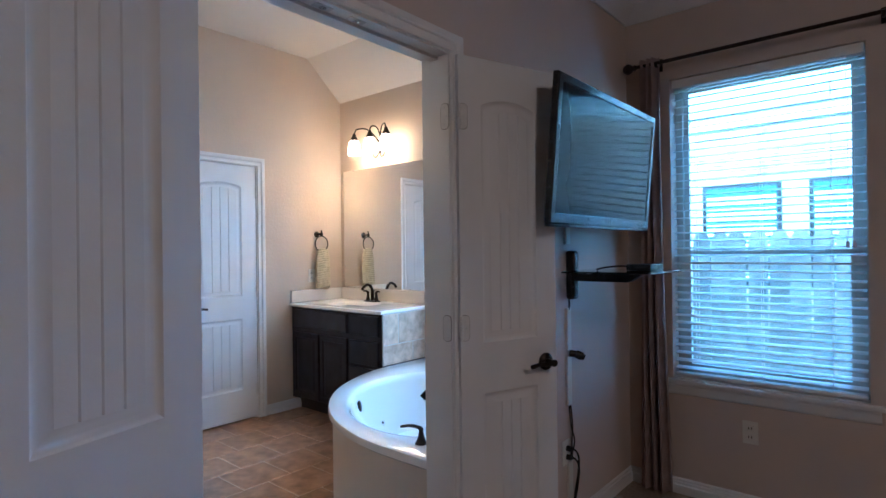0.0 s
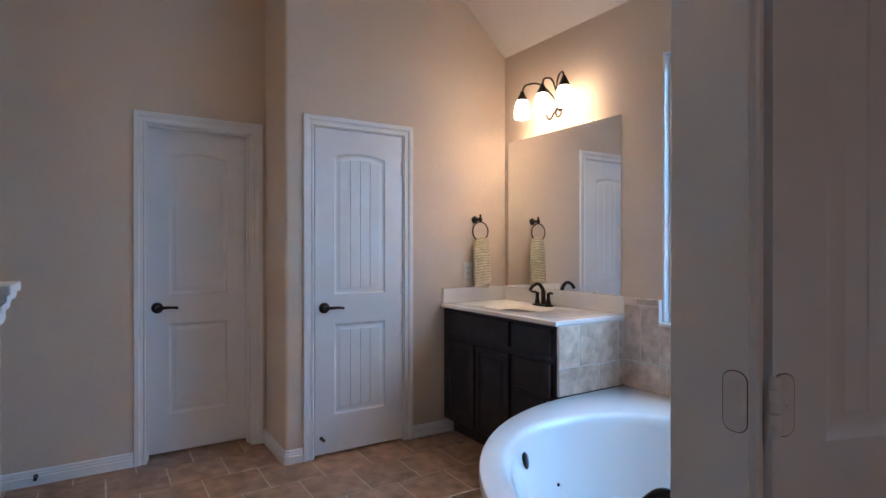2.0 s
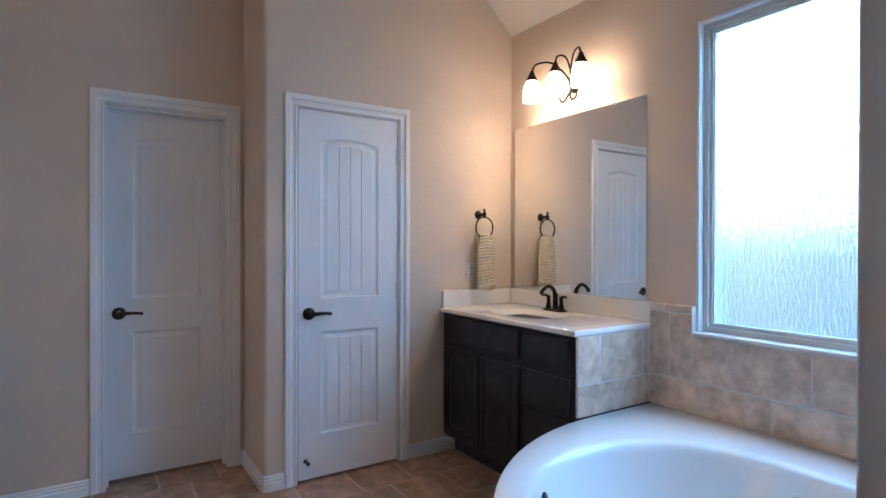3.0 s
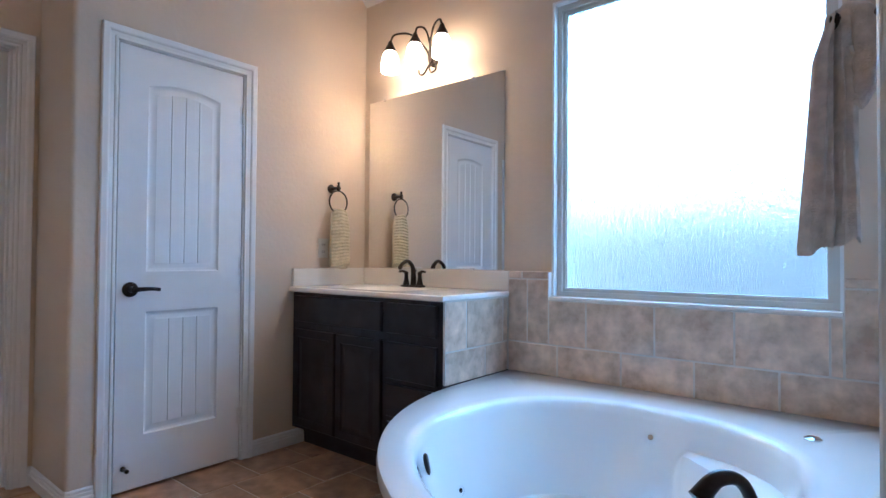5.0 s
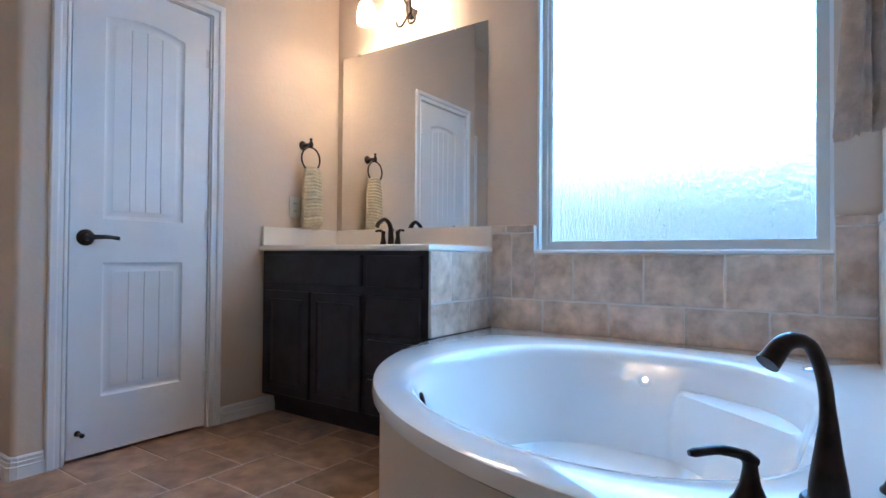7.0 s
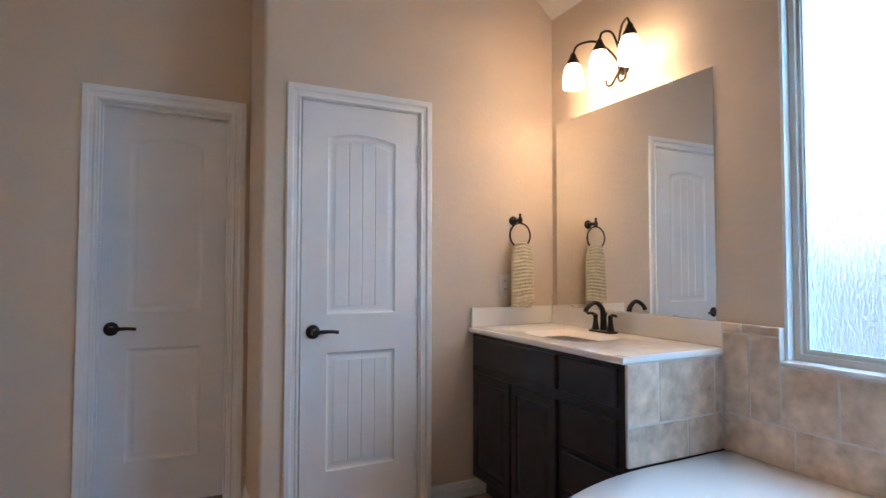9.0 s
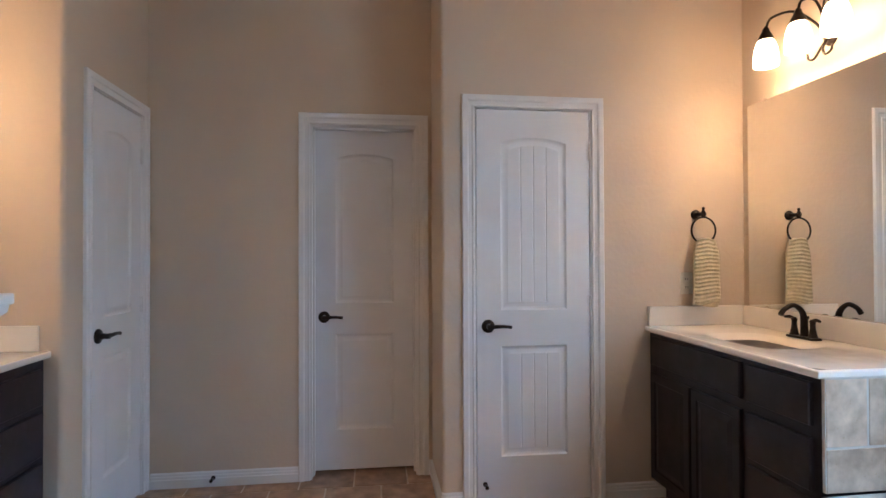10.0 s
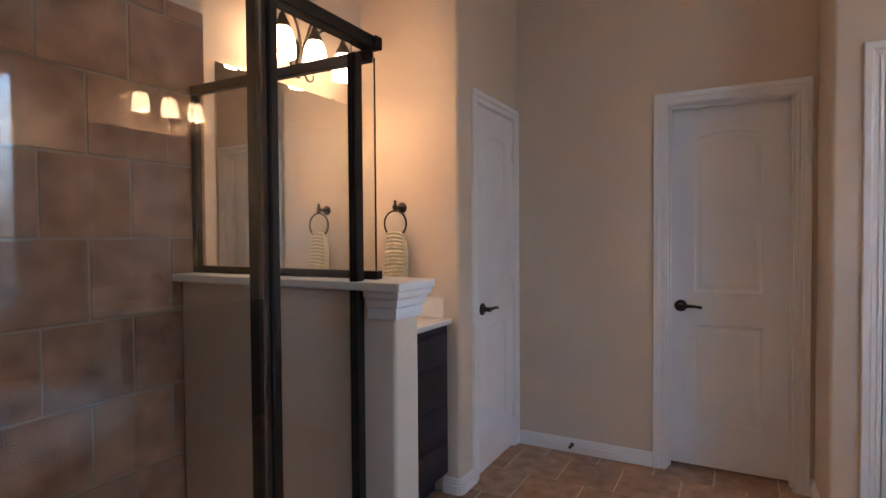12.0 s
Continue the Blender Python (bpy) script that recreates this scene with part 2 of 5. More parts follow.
def wall_x(name, x0, x1, y0, y1, z0, z1, material, label, openings=()):
    """Wall slab between x0 and x1 that runs along y, with openings (ya, yb, za, zb); the pieces are one mesh."""
    bm = bmesh.new()
    cuts = sorted(openings)
    y = y0
    for ya, yb, za, zb in cuts:
        if ya > y:
            add_box(bm, x0, x1, y, ya, z0, z1)
        if za > z0:
            add_box(bm, x0, x1, ya, yb, z0, za)
        if zb < z1:
            add_box(bm, x0, x1, ya, yb, zb, z1)
        y = yb
    if y < y1:
        add_box(bm, x0, x1, y, y1, z0, z1)
    return structure(name, bm, material, label, "wall")


def wall_y(name, x0, x1, y0, y1, z0, z1, material, label, openings=()):
    bm = bmesh.new()
    x = x0
    for xa, xb, za, zb in sorted(openings):
        if xa > x:
            add_box(bm, x, xa, y0, y1, z0, z1)
        if za > z0:
            add_box(bm, xa, xb, y0, y1, z0, za)
        if zb < z1:
            add_box(bm, xa, xb, y0, y1, zb, z1)
        x = xb
    if x < x1:
        add_box(bm, x, x1, y0, y1, z0, z1)
    return structure(name, bm, material, label, "wall")


# ---- plan ----
NW = 3.052          # bath window wall, inner face
CW = -3.95          # closet wall face
AW = -4.408         # alcove end wall face
JOG = 1.388         # alcove north side
AS = -0.197         # alcove south side
TW = -3.59          # towel wall of the second vanity
SW = -0.80          # south wall
SB = -0.645         # tiled back of the shower
EB, EX = -1.274, -1.150   # door wall: bath face, bedroom face
DY0, DY1 = 0.346, 1.268   # double door opening
BN = 2.88           # bedroom window wall
FLAT, WALLTOP, SLOPE_Y = 3.05, 2.724, 2.69
SF = 0.13           # shower front
KX0, KX1, KN = -2.455, -2.335, 0.245  # knee wall
PX = -1.995          # shower strike post
D1 = (1.571, 2.173)
D2 = (0.698, 1.291)
D3 = (-4.33, -3.812)
WX0, WX1, WZ0, WZ1 = -2.584, -1.411, 0.876, 2.356

# floors
structure("floor_slab", box(-6.5, EX - 0.06, -2.2, 3.2, -0.2, -0.0028), GROUT, "sandy grout bed under the bathroom floor tiles", "floor")
structure("carpet_floor", box(EX - 0.06, 4.0, -3.6, BN + 0.1, -0.2, 0.0), CARPET, "beige cut-pile bedroom carpet", "floor")

# bath walls
wall_y("wall_north", -4.9, EX, NW, NW + 0.16, -0.1, 3.3, PAINT, "beige painted bathroom window wall", [(WX0, WX1, WZ0, WZ1)])
wall_x("wall_closet", CW - 0.12, CW, JOG + 0.12, NW, -0.1, 3.3, PAINT, "beige painted wall with a white closet door", [(D1[0] - 0.02, D1[1] + 0.02, -0.1, 2.055)])


def round_corner_wall(name, x0, x1, y0, y1, edge, label, openings=()):
    """Wall slab along x whose upright edge at (x1, edge) is rounded."""
    bm = bmesh.new()
    x = x0
    for xa, xb, za, zb in openings:
        add_box(bm, x, xa, y0, y1, -0.1, 3.3)
        add_box(bm, xa, xb, y0, y1, zb, 3.3)
        x = xb
    add_box(bm, x, x1, y0, y1, -0.1, 3.3)
    es = [e for e in bm.edges if all(abs(v.co.x - x1) < 1e-5 and abs(v.co.y - edge) < 1e-5 for v in e.verts)]
    bmesh.ops.bevel(bm, geom=es, offset=0.022, segments=6, profile=0.5, affect="EDGES")
    return structure(name, bm, PAINT, label, "wall", True)


round_corner_wall("wall_jog", AW, CW, JOG, JOG + 0.12, JOG, "beige painted return of the alcove with a rounded corner")
wall_x("wall_alcove", AW - 0.14, AW, AS - 0.12, JOG + 0.12, -0.1, 3.3, PAINT, "beige painted end wall of the alcove", [(D2[0] - 0.02, D2[1] + 0.02, -0.1, 2.055)])
round_corner_wall("wall_alcove_south", AW, TW, AS - 0.12, AS, AS, "beige painted alcove side wall with a narrow door", [(D3[0] - 0.02, D3[1] + 0.02, -0.1, 2.055)])
wall_x("wall_towel", TW - 0.12, TW, SW, AS - 0.12, -0.1, 3.3, PAINT, "beige painted wall beside the second vanity")
wall_y("wall_south", TW - 0.12, EX, SW - 0.12, SW, -0.1, 3.3, PAINT, "beige painted wall behind the second vanity")
wall_x("wall_door", EB, EX, -3.6, NW, -0.1, 3.3, PAINT_BED, "painted wall with the double doorway", [(DY0 - 0.02, DY1 + 0.02, -0.1, 2.055)])
bm = bmesh.new()
add_box(bm, -4.9, EX, -1.3, SLOPE_Y, FLAT, FLAT + 0.1)
vs = [bm.verts.new(c) for c in ((-4.9, SLOPE_Y, FLAT), (EX, SLOPE_Y, FLAT), (EX, NW, WALLTOP), (-4.9, NW, WALLTOP), (-4.9, SLOPE_Y, FLAT + 0.1), (EX, SLOPE_Y, FLAT + 0.1), (EX, NW + 0.1, FLAT + 0.1), (-4.9, NW + 0.1, FLAT + 0.1))]
for f in ((0, 1, 2, 3), (4, 7, 6, 5), (3, 2, 6, 7), (0, 3, 7, 4), (1, 5, 6, 2)):
    bm.faces.new([vs[i] for i in f])
structure("ceiling", bm, CEIL, "off-white ceiling sloping down to the window wall", "ceiling")
# closet spaces behind doors stay closed
structure("wall_back_south", box(-4.78, TW - 0.12, -1.2, -1.08, -0.1, 3.03), PAINT, "plain wall behind the narrow door", "wall")
structure("wall_back", box(-4.9, -4.78, -1.2, NW, -0.1, 3.03), PAINT, "plain wall behind the doors", "wall")

# bedroom
BW = (-0.906, -0.051, 0.624, 2.262)
wall_y("wall_bedroom_north", EX, 4.0, BN, BN + 0.16, -0.1, 2.9, PAINT_BED, "beige bedroom wall with a window", [BW])
wall_x("wall_bedroom_east", 4.0, 4.12, -3.6, BN, -0.1, 2.9, PAINT_BED, "plain bedroom wall")
wall_y("wall_bedroom_south", EX, 4.0, -3.72, -3.6, -0.1, 2.9, PAINT_BED, "plain bedroom wall")
structure("ceiling_bedroom", box(EX, 4.0, -3.6, BN, 2.72, 2.82), CEIL, "off-white bedroom ceiling", "ceiling")

# ---- trims, doors ----
CASING = [(0.0, 0.0), (0.0, 0.009), (0.003, 0.012), (0.010, 0.012), (0.013, 0.007), (0.030, 0.009), (0.034, 0.015), (0.040, 0.0175), (0.060, 0.0175), (0.064, 0.013), (0.064, 0.0)]


def casing(name, m, u0, u1, top, material=WHITE, z0=0.0):
    """Moulded trim on three sides of an opening; u0..u1 along the wall, local -y out of the wall."""
    bm = bmesh.new()
    rows = []
    for w, p in CASING:
        rows.append([bm.verts.new((u, -p, z)) for u, z in ((u0 - w, z0), (u0 - w, top + w), (u1 + w, top + w), (u1 + w, z0))])
    for a, b in zip(rows, rows[1:]):
        for i in range(3):
            bm.faces.new((a[i], a[i + 1], b[i + 1], b[i]))
    for i in (0, 3):
        bm.faces.new([r[i] for r in rows])
    ob = structure(name, bm, material, "white moulded door casing", "trim")
    ob.matrix_basis = m
    return ob


def jamb(name, m, u0, u1, top, depth, stop_at, side_stops=True):
    """Lining of a doorway with its stop; local y runs into the wall."""
    bm = bmesh.new()
    for a, b in ((u0 - 0.018, u0), (u1, u1 + 0.018)):
        add_box(bm, a, b, 0.0, depth, -0.008, top + 0.018)
    add_box(bm, u0, u1, 0.0, depth, top, top + 0.018)
    for a, b in ((u0, u0 + 0.011), (u1 - 0.011, u1)) if side_stops else ():
        add_box(bm, a, b, stop_at, stop_at + 0.035, -0.008, top - 0.011)
    add_box(bm, u0, u1, stop_at, stop_at + 0.035, top - 0.011, top)
    ob = structure(name, bm, WHITE, "white painted door lining", "trim")
    ob.matrix_basis = m
    return ob


PANEL = [(0.0, 0.0), (0.004, 0.004), (0.012, 0.009), (0.020, 0.010), (0.040, 0.003)]


def door_slab(w, h, th, stile, gaps, side=1.0):
    """Two-panel plank door skin on its front (local -y), plain back; the upper panel has an arched head."""
    bm = bmesh.new()
    zb0, zb1, zt0, zt1, rise = 0.235, 0.80, 0.985, 1.85, 0.028
    x0, x1 = stile, w - stile
    K = 12

    def arch(xa, xb, z, up):
        out = []
        for i in range(K + 1):
            t = 1 - i / K
            x = xa + (xb - xa) * t
            out.append((x, z + up * (1 - (2 * t - 1) ** 2)))
        return out

    def loop(d, dep, z0, z1, up):
        pts = [(x0 + d, z0 + d), (x1 - d, z0 + d)] + arch(x0 + d, x1 - d, z1 - d, up)
        return [bm.verts.new((x, dep, z)) for x, z in pts]

    def face(pts, dep=0.0):
        bm.faces.new([bm.verts.new((x, dep, z)) for x, z in pts])

    for z0, z1, up in ((zb0, zb1, 0.0), (zt0, zt1, rise)):
        loops = [loop(d, dep, z0, z1, up) for d, dep in PANEL]
        for a, b in zip(loops, loops[1:]):
            n = len(a)
            for i in range(n):
                bm.faces.new((a[i], a[(i + 1) % n], b[(i + 1) % n], b[i]))
        d, dep = PANEL[-1]
        xa, xb = x0 + d, x1 - d
        za, zc = z0 + d, z1 - d
        step = (xb - xa) / gaps

        def head(x):
            t = (x - xa) / (xb - xa)
            return zc + up * (1 - (2 * t - 1) ** 2)
        for i in range(gaps):
            a = xa + step * i + (0.003 if i else 0)
            b = xa + step * (i + 1) - (0.003 if i < gaps - 1 else 0)
            face([(a, za), (b, za)] + [(b + (a - b) * j / 4, head(b + (a - b) * j / 4)) for j in range(5)], dep)
            if i < gaps - 1:
                c = b + 0.003
                e = b + 0.006
                for p, q, dp, dq in ((b, c, dep, dep + 0.004), (c, e, dep + 0.004, dep)):
                    vs = [bm.verts.new(v) for v in ((p, dp, za), (q, dq, za), (q, dq, head(q)), (p, dp, head(p)))]
                    bm.faces.new(vs)
    # stiles and rails
    face([(0, 0), (x0, 0), (x0, h), (0, h)])
    face([(x1, 0), (w, 0), (w, h), (x1, h)])
    face([(x0, 0), (x1, 0), (x1, zb0), (x0, zb0)])
    face([(x0, zb1), (x1, zb1), (x1, zt0), (x0, zt0)])
    top = [(x, z) for x, z in arch(x0, x1, zt1, rise)]
    for a, b in zip(top, top[1:]):
        face([b, a, (a[0], h), (b[0], h)])
    for f in ([(0, 0, 0), (0, th, 0), (0, th, h), (0, 0, h)], [(w, 0, 0), (w, 0, h), (w, th, h), (w, th, 0)], [(0, 0, h), (0, th, h), (w, th, h), (w, 0, h)], [(0, 0, 0), (w, 0, 0), (w, th, 0), (0, th, 0)], [(0, th, 0), (w, th, 0), (w, th, h), (0, th, h)]):
        bm.faces.new([bm.verts.new(v) for v in f])
    return bm


def lever(parent, x, z, way, proud=0.0):
    """Lever handle on the front of a door; way is +1 or -1 along the door."""
    m = pose(x, -proud, z, 90, 0, 0)
    rose = part("rosette", lathe([(0.034, 0.0), (0.034, 0.006), (0.029, 0.012), (0.014, 0.016), (0.012, 0.045), (0.014, 0.052)], m, 28), BRONZE, parent, "oil-rubbed bronze round rosette", True)
    pts = spline([(x - way * 0.012, -0.048, z), (x + way * 0.03, -0.052, z + 0.002), (x + way * 0.07, -0.052, z + 0.003), (x + way * 0.112, -0.05, z - 0.002)], 6)
    n = len(pts)
    part("lever", tube(pts, [0.011 - 0.004 * i / n if i < n - 3 else 0.0085 for i in range(n)], 12, 0.7), BRONZE, parent, "oil-rubbed bronze lever", True)
    return rose


def hinge(parent, x, z, flat=False):
    bm = bmesh.new()
    for k in range(3):
        add_lathe(bm, [(0.0065, 0), (0.0065, 0.028)], pose(x, -0.006, z - 0.045 + 0.03 * k), 10)
    add_box(bm, x - 0.016, x + 0.016, -0.0015, 0.001, z - 0.045, z + 0.045)
    part("hinge", bm, STEEL, parent, "white painted butt hinge", True)


def stop_peg(name, m, label):
    """Small hinge-free door stop with a rubber tip."""
    e = empty(name, m)
    part("stem", lathe([(0.012, 0), (0.012, 0.004), (0.005, 0.01), (0.005, 0.035)], pose(0, 0, 0, 90, 0, 0), 14), BRONZE, e, "", True)
    part("tip", lathe([(0.009, 0.034), (0.0095, 0.05), (0.006, 0.054)], pose(0, 0, 0, 90, 0, 0), 14), BLACKP, e, "black rubber tip", True)
    return tagged(e, label, "door stop")


def door(name, m, w, label, knob_left=True, stile=0.125, gaps=4, hinges=True, knob_z=0.905):
    """Door thing; local x across from its left edge, -y to the viewer."""
    e = empty(name, m)
    part("door_slab", door_slab(w, 2.02, 0.035, stile, gaps), DOORW, e, "", True)
    lever(e, 0.058 if knob_left else w - 0.058, knob_z, 1 if knob_left else -1)
    if hinges:
        for z in (0.22, 1.01, 1.81):
            hinge(e, w + 0.002 if knob_left else -0.002, z)
    return tagged(e, label, "door")


W_CL = pose(CW, 0, 0, 0, 0, 90)
casing("trim_closet", W_CL, D1[0] - 0.012, D1[1] + 0.012, 2.043)
jamb("lining_closet", W_CL, D1[0] - 0.005, D1[1] + 0.005, 2.040, 0.12, 0.042)
door("closet_door", pose(CW - 0.003, D1[0], 0.015, 0, 0, 90), D1[1] - D1[0], "white two-panel plank closet door with a bronze lever")
stop_peg("door_stop", pose(CW - 0.003, D1[0] + 0.04, 0.115, 0, 0, 90), "small bronze stop low on the closet door")
W_AL = pose(AW, 0, 0, 0, 0, 90)
casing("trim_alcove", W_AL, D2[0] - 0.012, D2[1] + 0.012, 2.043)
jamb("lining_alcove", W_AL, D2[0] - 0.003, D2[1] + 0.003, 2.040, 0.14, 0.054)
door("alcove_door", pose(AW - 0.10, D2[0], 0.015, 0, 0, 90), D2[1] - D2[0], "white two-panel door set back in its lining", hinges=False, gaps=1)
stop_peg("door_stop", pose(AW + 0.015, 0.16, 0.05, 0, 0, 90), "small bronze stop on the alcove baseboard")
W_AS = pose(0, AS, 0, 0, 0, 180)
casing("trim_linen", W_AS, -D3[1] - 0.012, -D3[0] + 0.012, 2.043)
jamb("lining_linen", W_AS, -D3[1] - 0.003, -D3[0] + 0.003, 2.040, 0.12, 0.042)
door("linen_door", pose(D3[1], AS - 0.003, 0.015, 0, 0, 180), D3[1] - D3[0], "narrow white two-panel door beside the second vanity", stile=0.115, gaps=1)

# double doorway
W_BED = pose(EX, 0, 0, 0, 0, 90)
casing("trim_doorway_bedroom", W_BED, DY0 - 0.006, DY1 + 0.006, 2.043)
jamb("lining_doorway", W_BED, DY0, DY1, 2.036, EX - EB, 0.05, False)
casing("trim_doorway_bath", pose(EB, 0, 0, 0, 0, -90), -DY1 - 0.006, -DY0 + 0.006, 2.043)
LEAFW = 0.450


def plate(w, h, r, m, y0, y1):
    """Flat plate with round corners in local x and z, from y0 to y1."""
    bm = bmesh.new()
    pts = []
    for cx, cz, a0 in ((w / 2 - r, h / 2 - r, 0), (-w / 2 + r, h / 2 - r, 90), (-w / 2 + r, -h / 2 + r, 180), (w / 2 - r, -h / 2 + r, 270)):
        pts += [(cx + r * math.cos(radians(a0 + 15 * k)), cz + r * math.sin(radians(a0 + 15 * k))) for k in range(7)]
    lo, hi = [[bm.verts.new(m @ Vector((x, y, z))) for x, z in pts] for y in (y0, y1)]
    for i in range(len(pts)):
        j = (i + 1) % len(pts)
        bm.faces.new((lo[i], lo[j], hi[j], hi[i]))
    bm.faces.new(lo)
    bm.faces.new(hi)
    return bm


def french_leaf(name, m, label, left):
    e = empty(name, m)
    part("door_slab", door_slab(LEAFW, 2.02, 0.035, 0.098, 4), DOORW, e, "", True)
    x = LEAFW - 0.058 if not left else 0.058
    lever(e, x, 0.885, -1 if not left else 1)
    hx = 0.0 if not left else LEAFW
    for z in (0.2, 1.045, 1.80):
        bm = bmesh.new()
        for k in range(5):
            add_lathe(bm, [(0.0075, 0), (0.0075, 0.016)], pose(hx, 0.039 if left else -0.004, z - 0.045 + 0.018 * k), 10)
        s = 1 if not left else -1
        mid = pose(hx + s * 0.019, 0, z)
        if left:
            mid = mid @ Matrix.Translation((0, 0.036, 0))
        part("mortise", plate(0.039, 0.0935, 0.0165, mid, 0.0002 if left else -0.0012, 0.001), MORTISE, e, "dark plate colouring in the recess line round the hinge")
        face = plate(0.036, 0.0905, 0.015, mid, -0.002, 0.001)
        me = bpy.data.meshes.new("leaf")
        face.to_mesh(me)
        face.free()
        bm.from_mesh(me)
        bpy.data.meshes.remove(me)
        for k in (-0.03, 0.0, 0.03):
            add_lathe(bm, [(0.004, 0.0), (0.003, 0.002)], pose(hx + s * (0.012 if k else 0.024), 0.034 if left else -0.002, z + k, 90, 0, 0), 8)
        part("hinge", bm, STEEL, e, "white painted butt hinge", True)
    return tagged(e, label, "door")


# leaves stand folded back into the bedroom; their bath-side skins face the walker
LEAF_R = pose(EX + 0.024, DY1 + 0.022, 0.015, 0, 0, 90 - 18.5)
french_leaf("french_door", LEAF_R, "white plank double-door leaf folded open against the wall", False)
LEAF_L = pose(EX + 0.032, DY0 + 0.010, 0.015, 0, 0, 90 + 17) @ Matrix.Translation((-LEAFW, 0, 0))
french_leaf("french_door", LEAF_L, "white plank double-door leaf standing open into the bedroom", True)
for yc in (0.745, 0.870):
    e = empty("ball_catch", pose(EX - 0.03, yc, 2.036, 180, 0, 0))
    bm = box(-0.014, 0.014, -0.03, 0.03, 0.0, 0.002, 0.0008, 1)
    part("strike_plate", bm, BRONZE_HINGE, e)
    part("cup", lathe([(0.010, 0.002), (0.010, 0.004), (0.007, 0.004), (0.006, 0.001)], Matrix(), 16), CHROME, e, "", True)
    tagged(e, "small steel ball-catch strike under the doorway head", "door catch")
for k, z in enumerate((0.215, 1.06, 1.815)):
    for y, s in ((DY1, 1), (DY0, -1)):
        e = empty("hinge_leaf", pose(0, 0, 0))
        mid = pose(EX - 0.019, y, z)
        part("mortise", plate(0.039, 0.0935, 0.0165, mid, -s * 0.0012, 0.0), MORTISE, e, "dark plate colouring in the recess line round the hinge")
        bm = plate(0.036, 0.0905, 0.015, mid, -s * 0.002, 0.0)
        for dz in (-0.03, 0.0, 0.03):
            add_lathe(bm, [(0.004, 0.0), (0.003, 0.002)], pose(EX - (0.022 if dz else 0.012), y - s * 0.002, z + dz, 90 * s, 0, 0), 8)
        part("leaf", bm, STEEL, e)
        tagged(e, "white painted hinge leaf screwed to the doorway lining", "hinge")

BASE = [(0.0, 0.0), (0.015, 0.0), (0.015, 0.046), (0.010, 0.049), (0.010, 0.062), (0.0065, 0.065), (0.0065, 0.076), (0.0, 0.084)]
for name, pts in (
    ("baseboard_closet", [(CW, D1[1] + 0.078, 0), (CW, 2.6, 0)]),
    ("baseboard_jog", [(AW, JOG - 0.028, 0), (AW, JOG, 0), (CW - 0.02, JOG, 0), (CW - 0.006, JOG + 0.006, 0), (CW, JOG + 0.02, 0), (CW, D1[0] - 0.078, 0)]),
    ("baseboard_alcove", [(AW, AS + 0.02, 0), (AW, D2[0] - 0.078, 0)]),
    ("baseboard_towel", [(TW, -0.295, 0), (TW, AS - 0.02, 0), (TW - 0.006, AS - 0.006, 0), (TW - 0.02, AS, 0), (D3[1] + 0.078, AS, 0)]),
    ("baseboard_bedroom", [(EX, DY1 + 0.072, 0), (EX, BN, 0), (3.98, BN, 0)]),
    ("baseboard_bedroom_south", [(EX, -3.5, 0), (EX, DY0 - 0.072, 0)]),
):
    structure(name, add_sweep(bmesh.new(), BASE, pts), WHITE, "white moulded baseboard", "baseboard")
CROWN = [(0.0, 0.0), (0.012, 0.0), (0.02, 0.02), (0.06, 0.05), (0.075, 0.085), (0.095, 0.09), (0.095, 0.10), (0.0, 0.10)]
structure("crown_moulding", add_sweep(bmesh.new(), CROWN, [(EX, -3.5, 2.62), (EX, BN, 2.62), (3.98, BN, 2.62)]), WHITE, "white bedroom crown moulding", "trim", True)


# ---- bath window ----
def window_bath():
    e = empty("window_1", pose(0, 0, 0))
    cx0, cx1, z0, z1 = WX0 + 0.012, WX1 - 0.012, WZ0 + 0.012, WZ1 - 0.012
    y0 = NW + 0.036

    def ring(a0, a1, b0, b1, wdt, ya, yb):
        bm = bmesh.new()
        add_box(bm, a0, a0 + wdt, ya, yb, b0, b1)
        add_box(bm, a1 - wdt, a1, ya, yb, b0, b1)
        add_box(bm, a0 + wdt, a1 - wdt, ya, yb, b0, b0 + wdt)
        add_box(bm, a0 + wdt, a1 - wdt, ya, yb, b1 - wdt, b1)
        return bm
    part("window_frame", ring(cx0, cx1, z0, z1, 0.024, y0, y0 + 0.06), ALU, e, "almond aluminium frame")
    part("glazing_bead", ring(cx0 + 0.024, cx1 - 0.024, z0 + 0.024, z1 - 0.024, 0.013, y0 + 0.014, y0 + 0.05), ALU, e)
    part("glazing_gasket", ring(cx0 + 0.037, cx1 - 0.037, z0 + 0.037, z1 - 0.037, 0.005, y0 + 0.022, y0 + 0.045), WGROUT, e)
    pane = part("pane", box(cx0 + 0.040, cx1 - 0.040, y0 + 0.030, y0 + 0.036, z0 + 0.040, z1 - 0.040), FROST, e, "rain-textured obscure glass pane")
    pane.visible_shadow = False
    bm = bmesh.new()
    for a, b, c, d in ((WX0, WX0 + 0.012, WZ0, WZ1), (WX1 - 0.012, WX1, WZ0, WZ1), (WX0 + 0.012, WX1 - 0.012, WZ1 - 0.012, WZ1)):
        add_box(bm, a, b, NW + 0.001, NW + 0.16, c, d)
    part("reveal", bm, WHITE, e, "white painted window reveal")
    part("window_sill", box(WX0 + 0.002, WX1 - 0.002, NW - 0.034, NW + 0.16, WZ0 - 0.004, WZ0 + 0.012, 0.004), MARBLE, e, "thin white marble sill")
    return tagged(e, "large obscure glass bathroom window in an almond frame", "window", kind="structure")


window_bath()


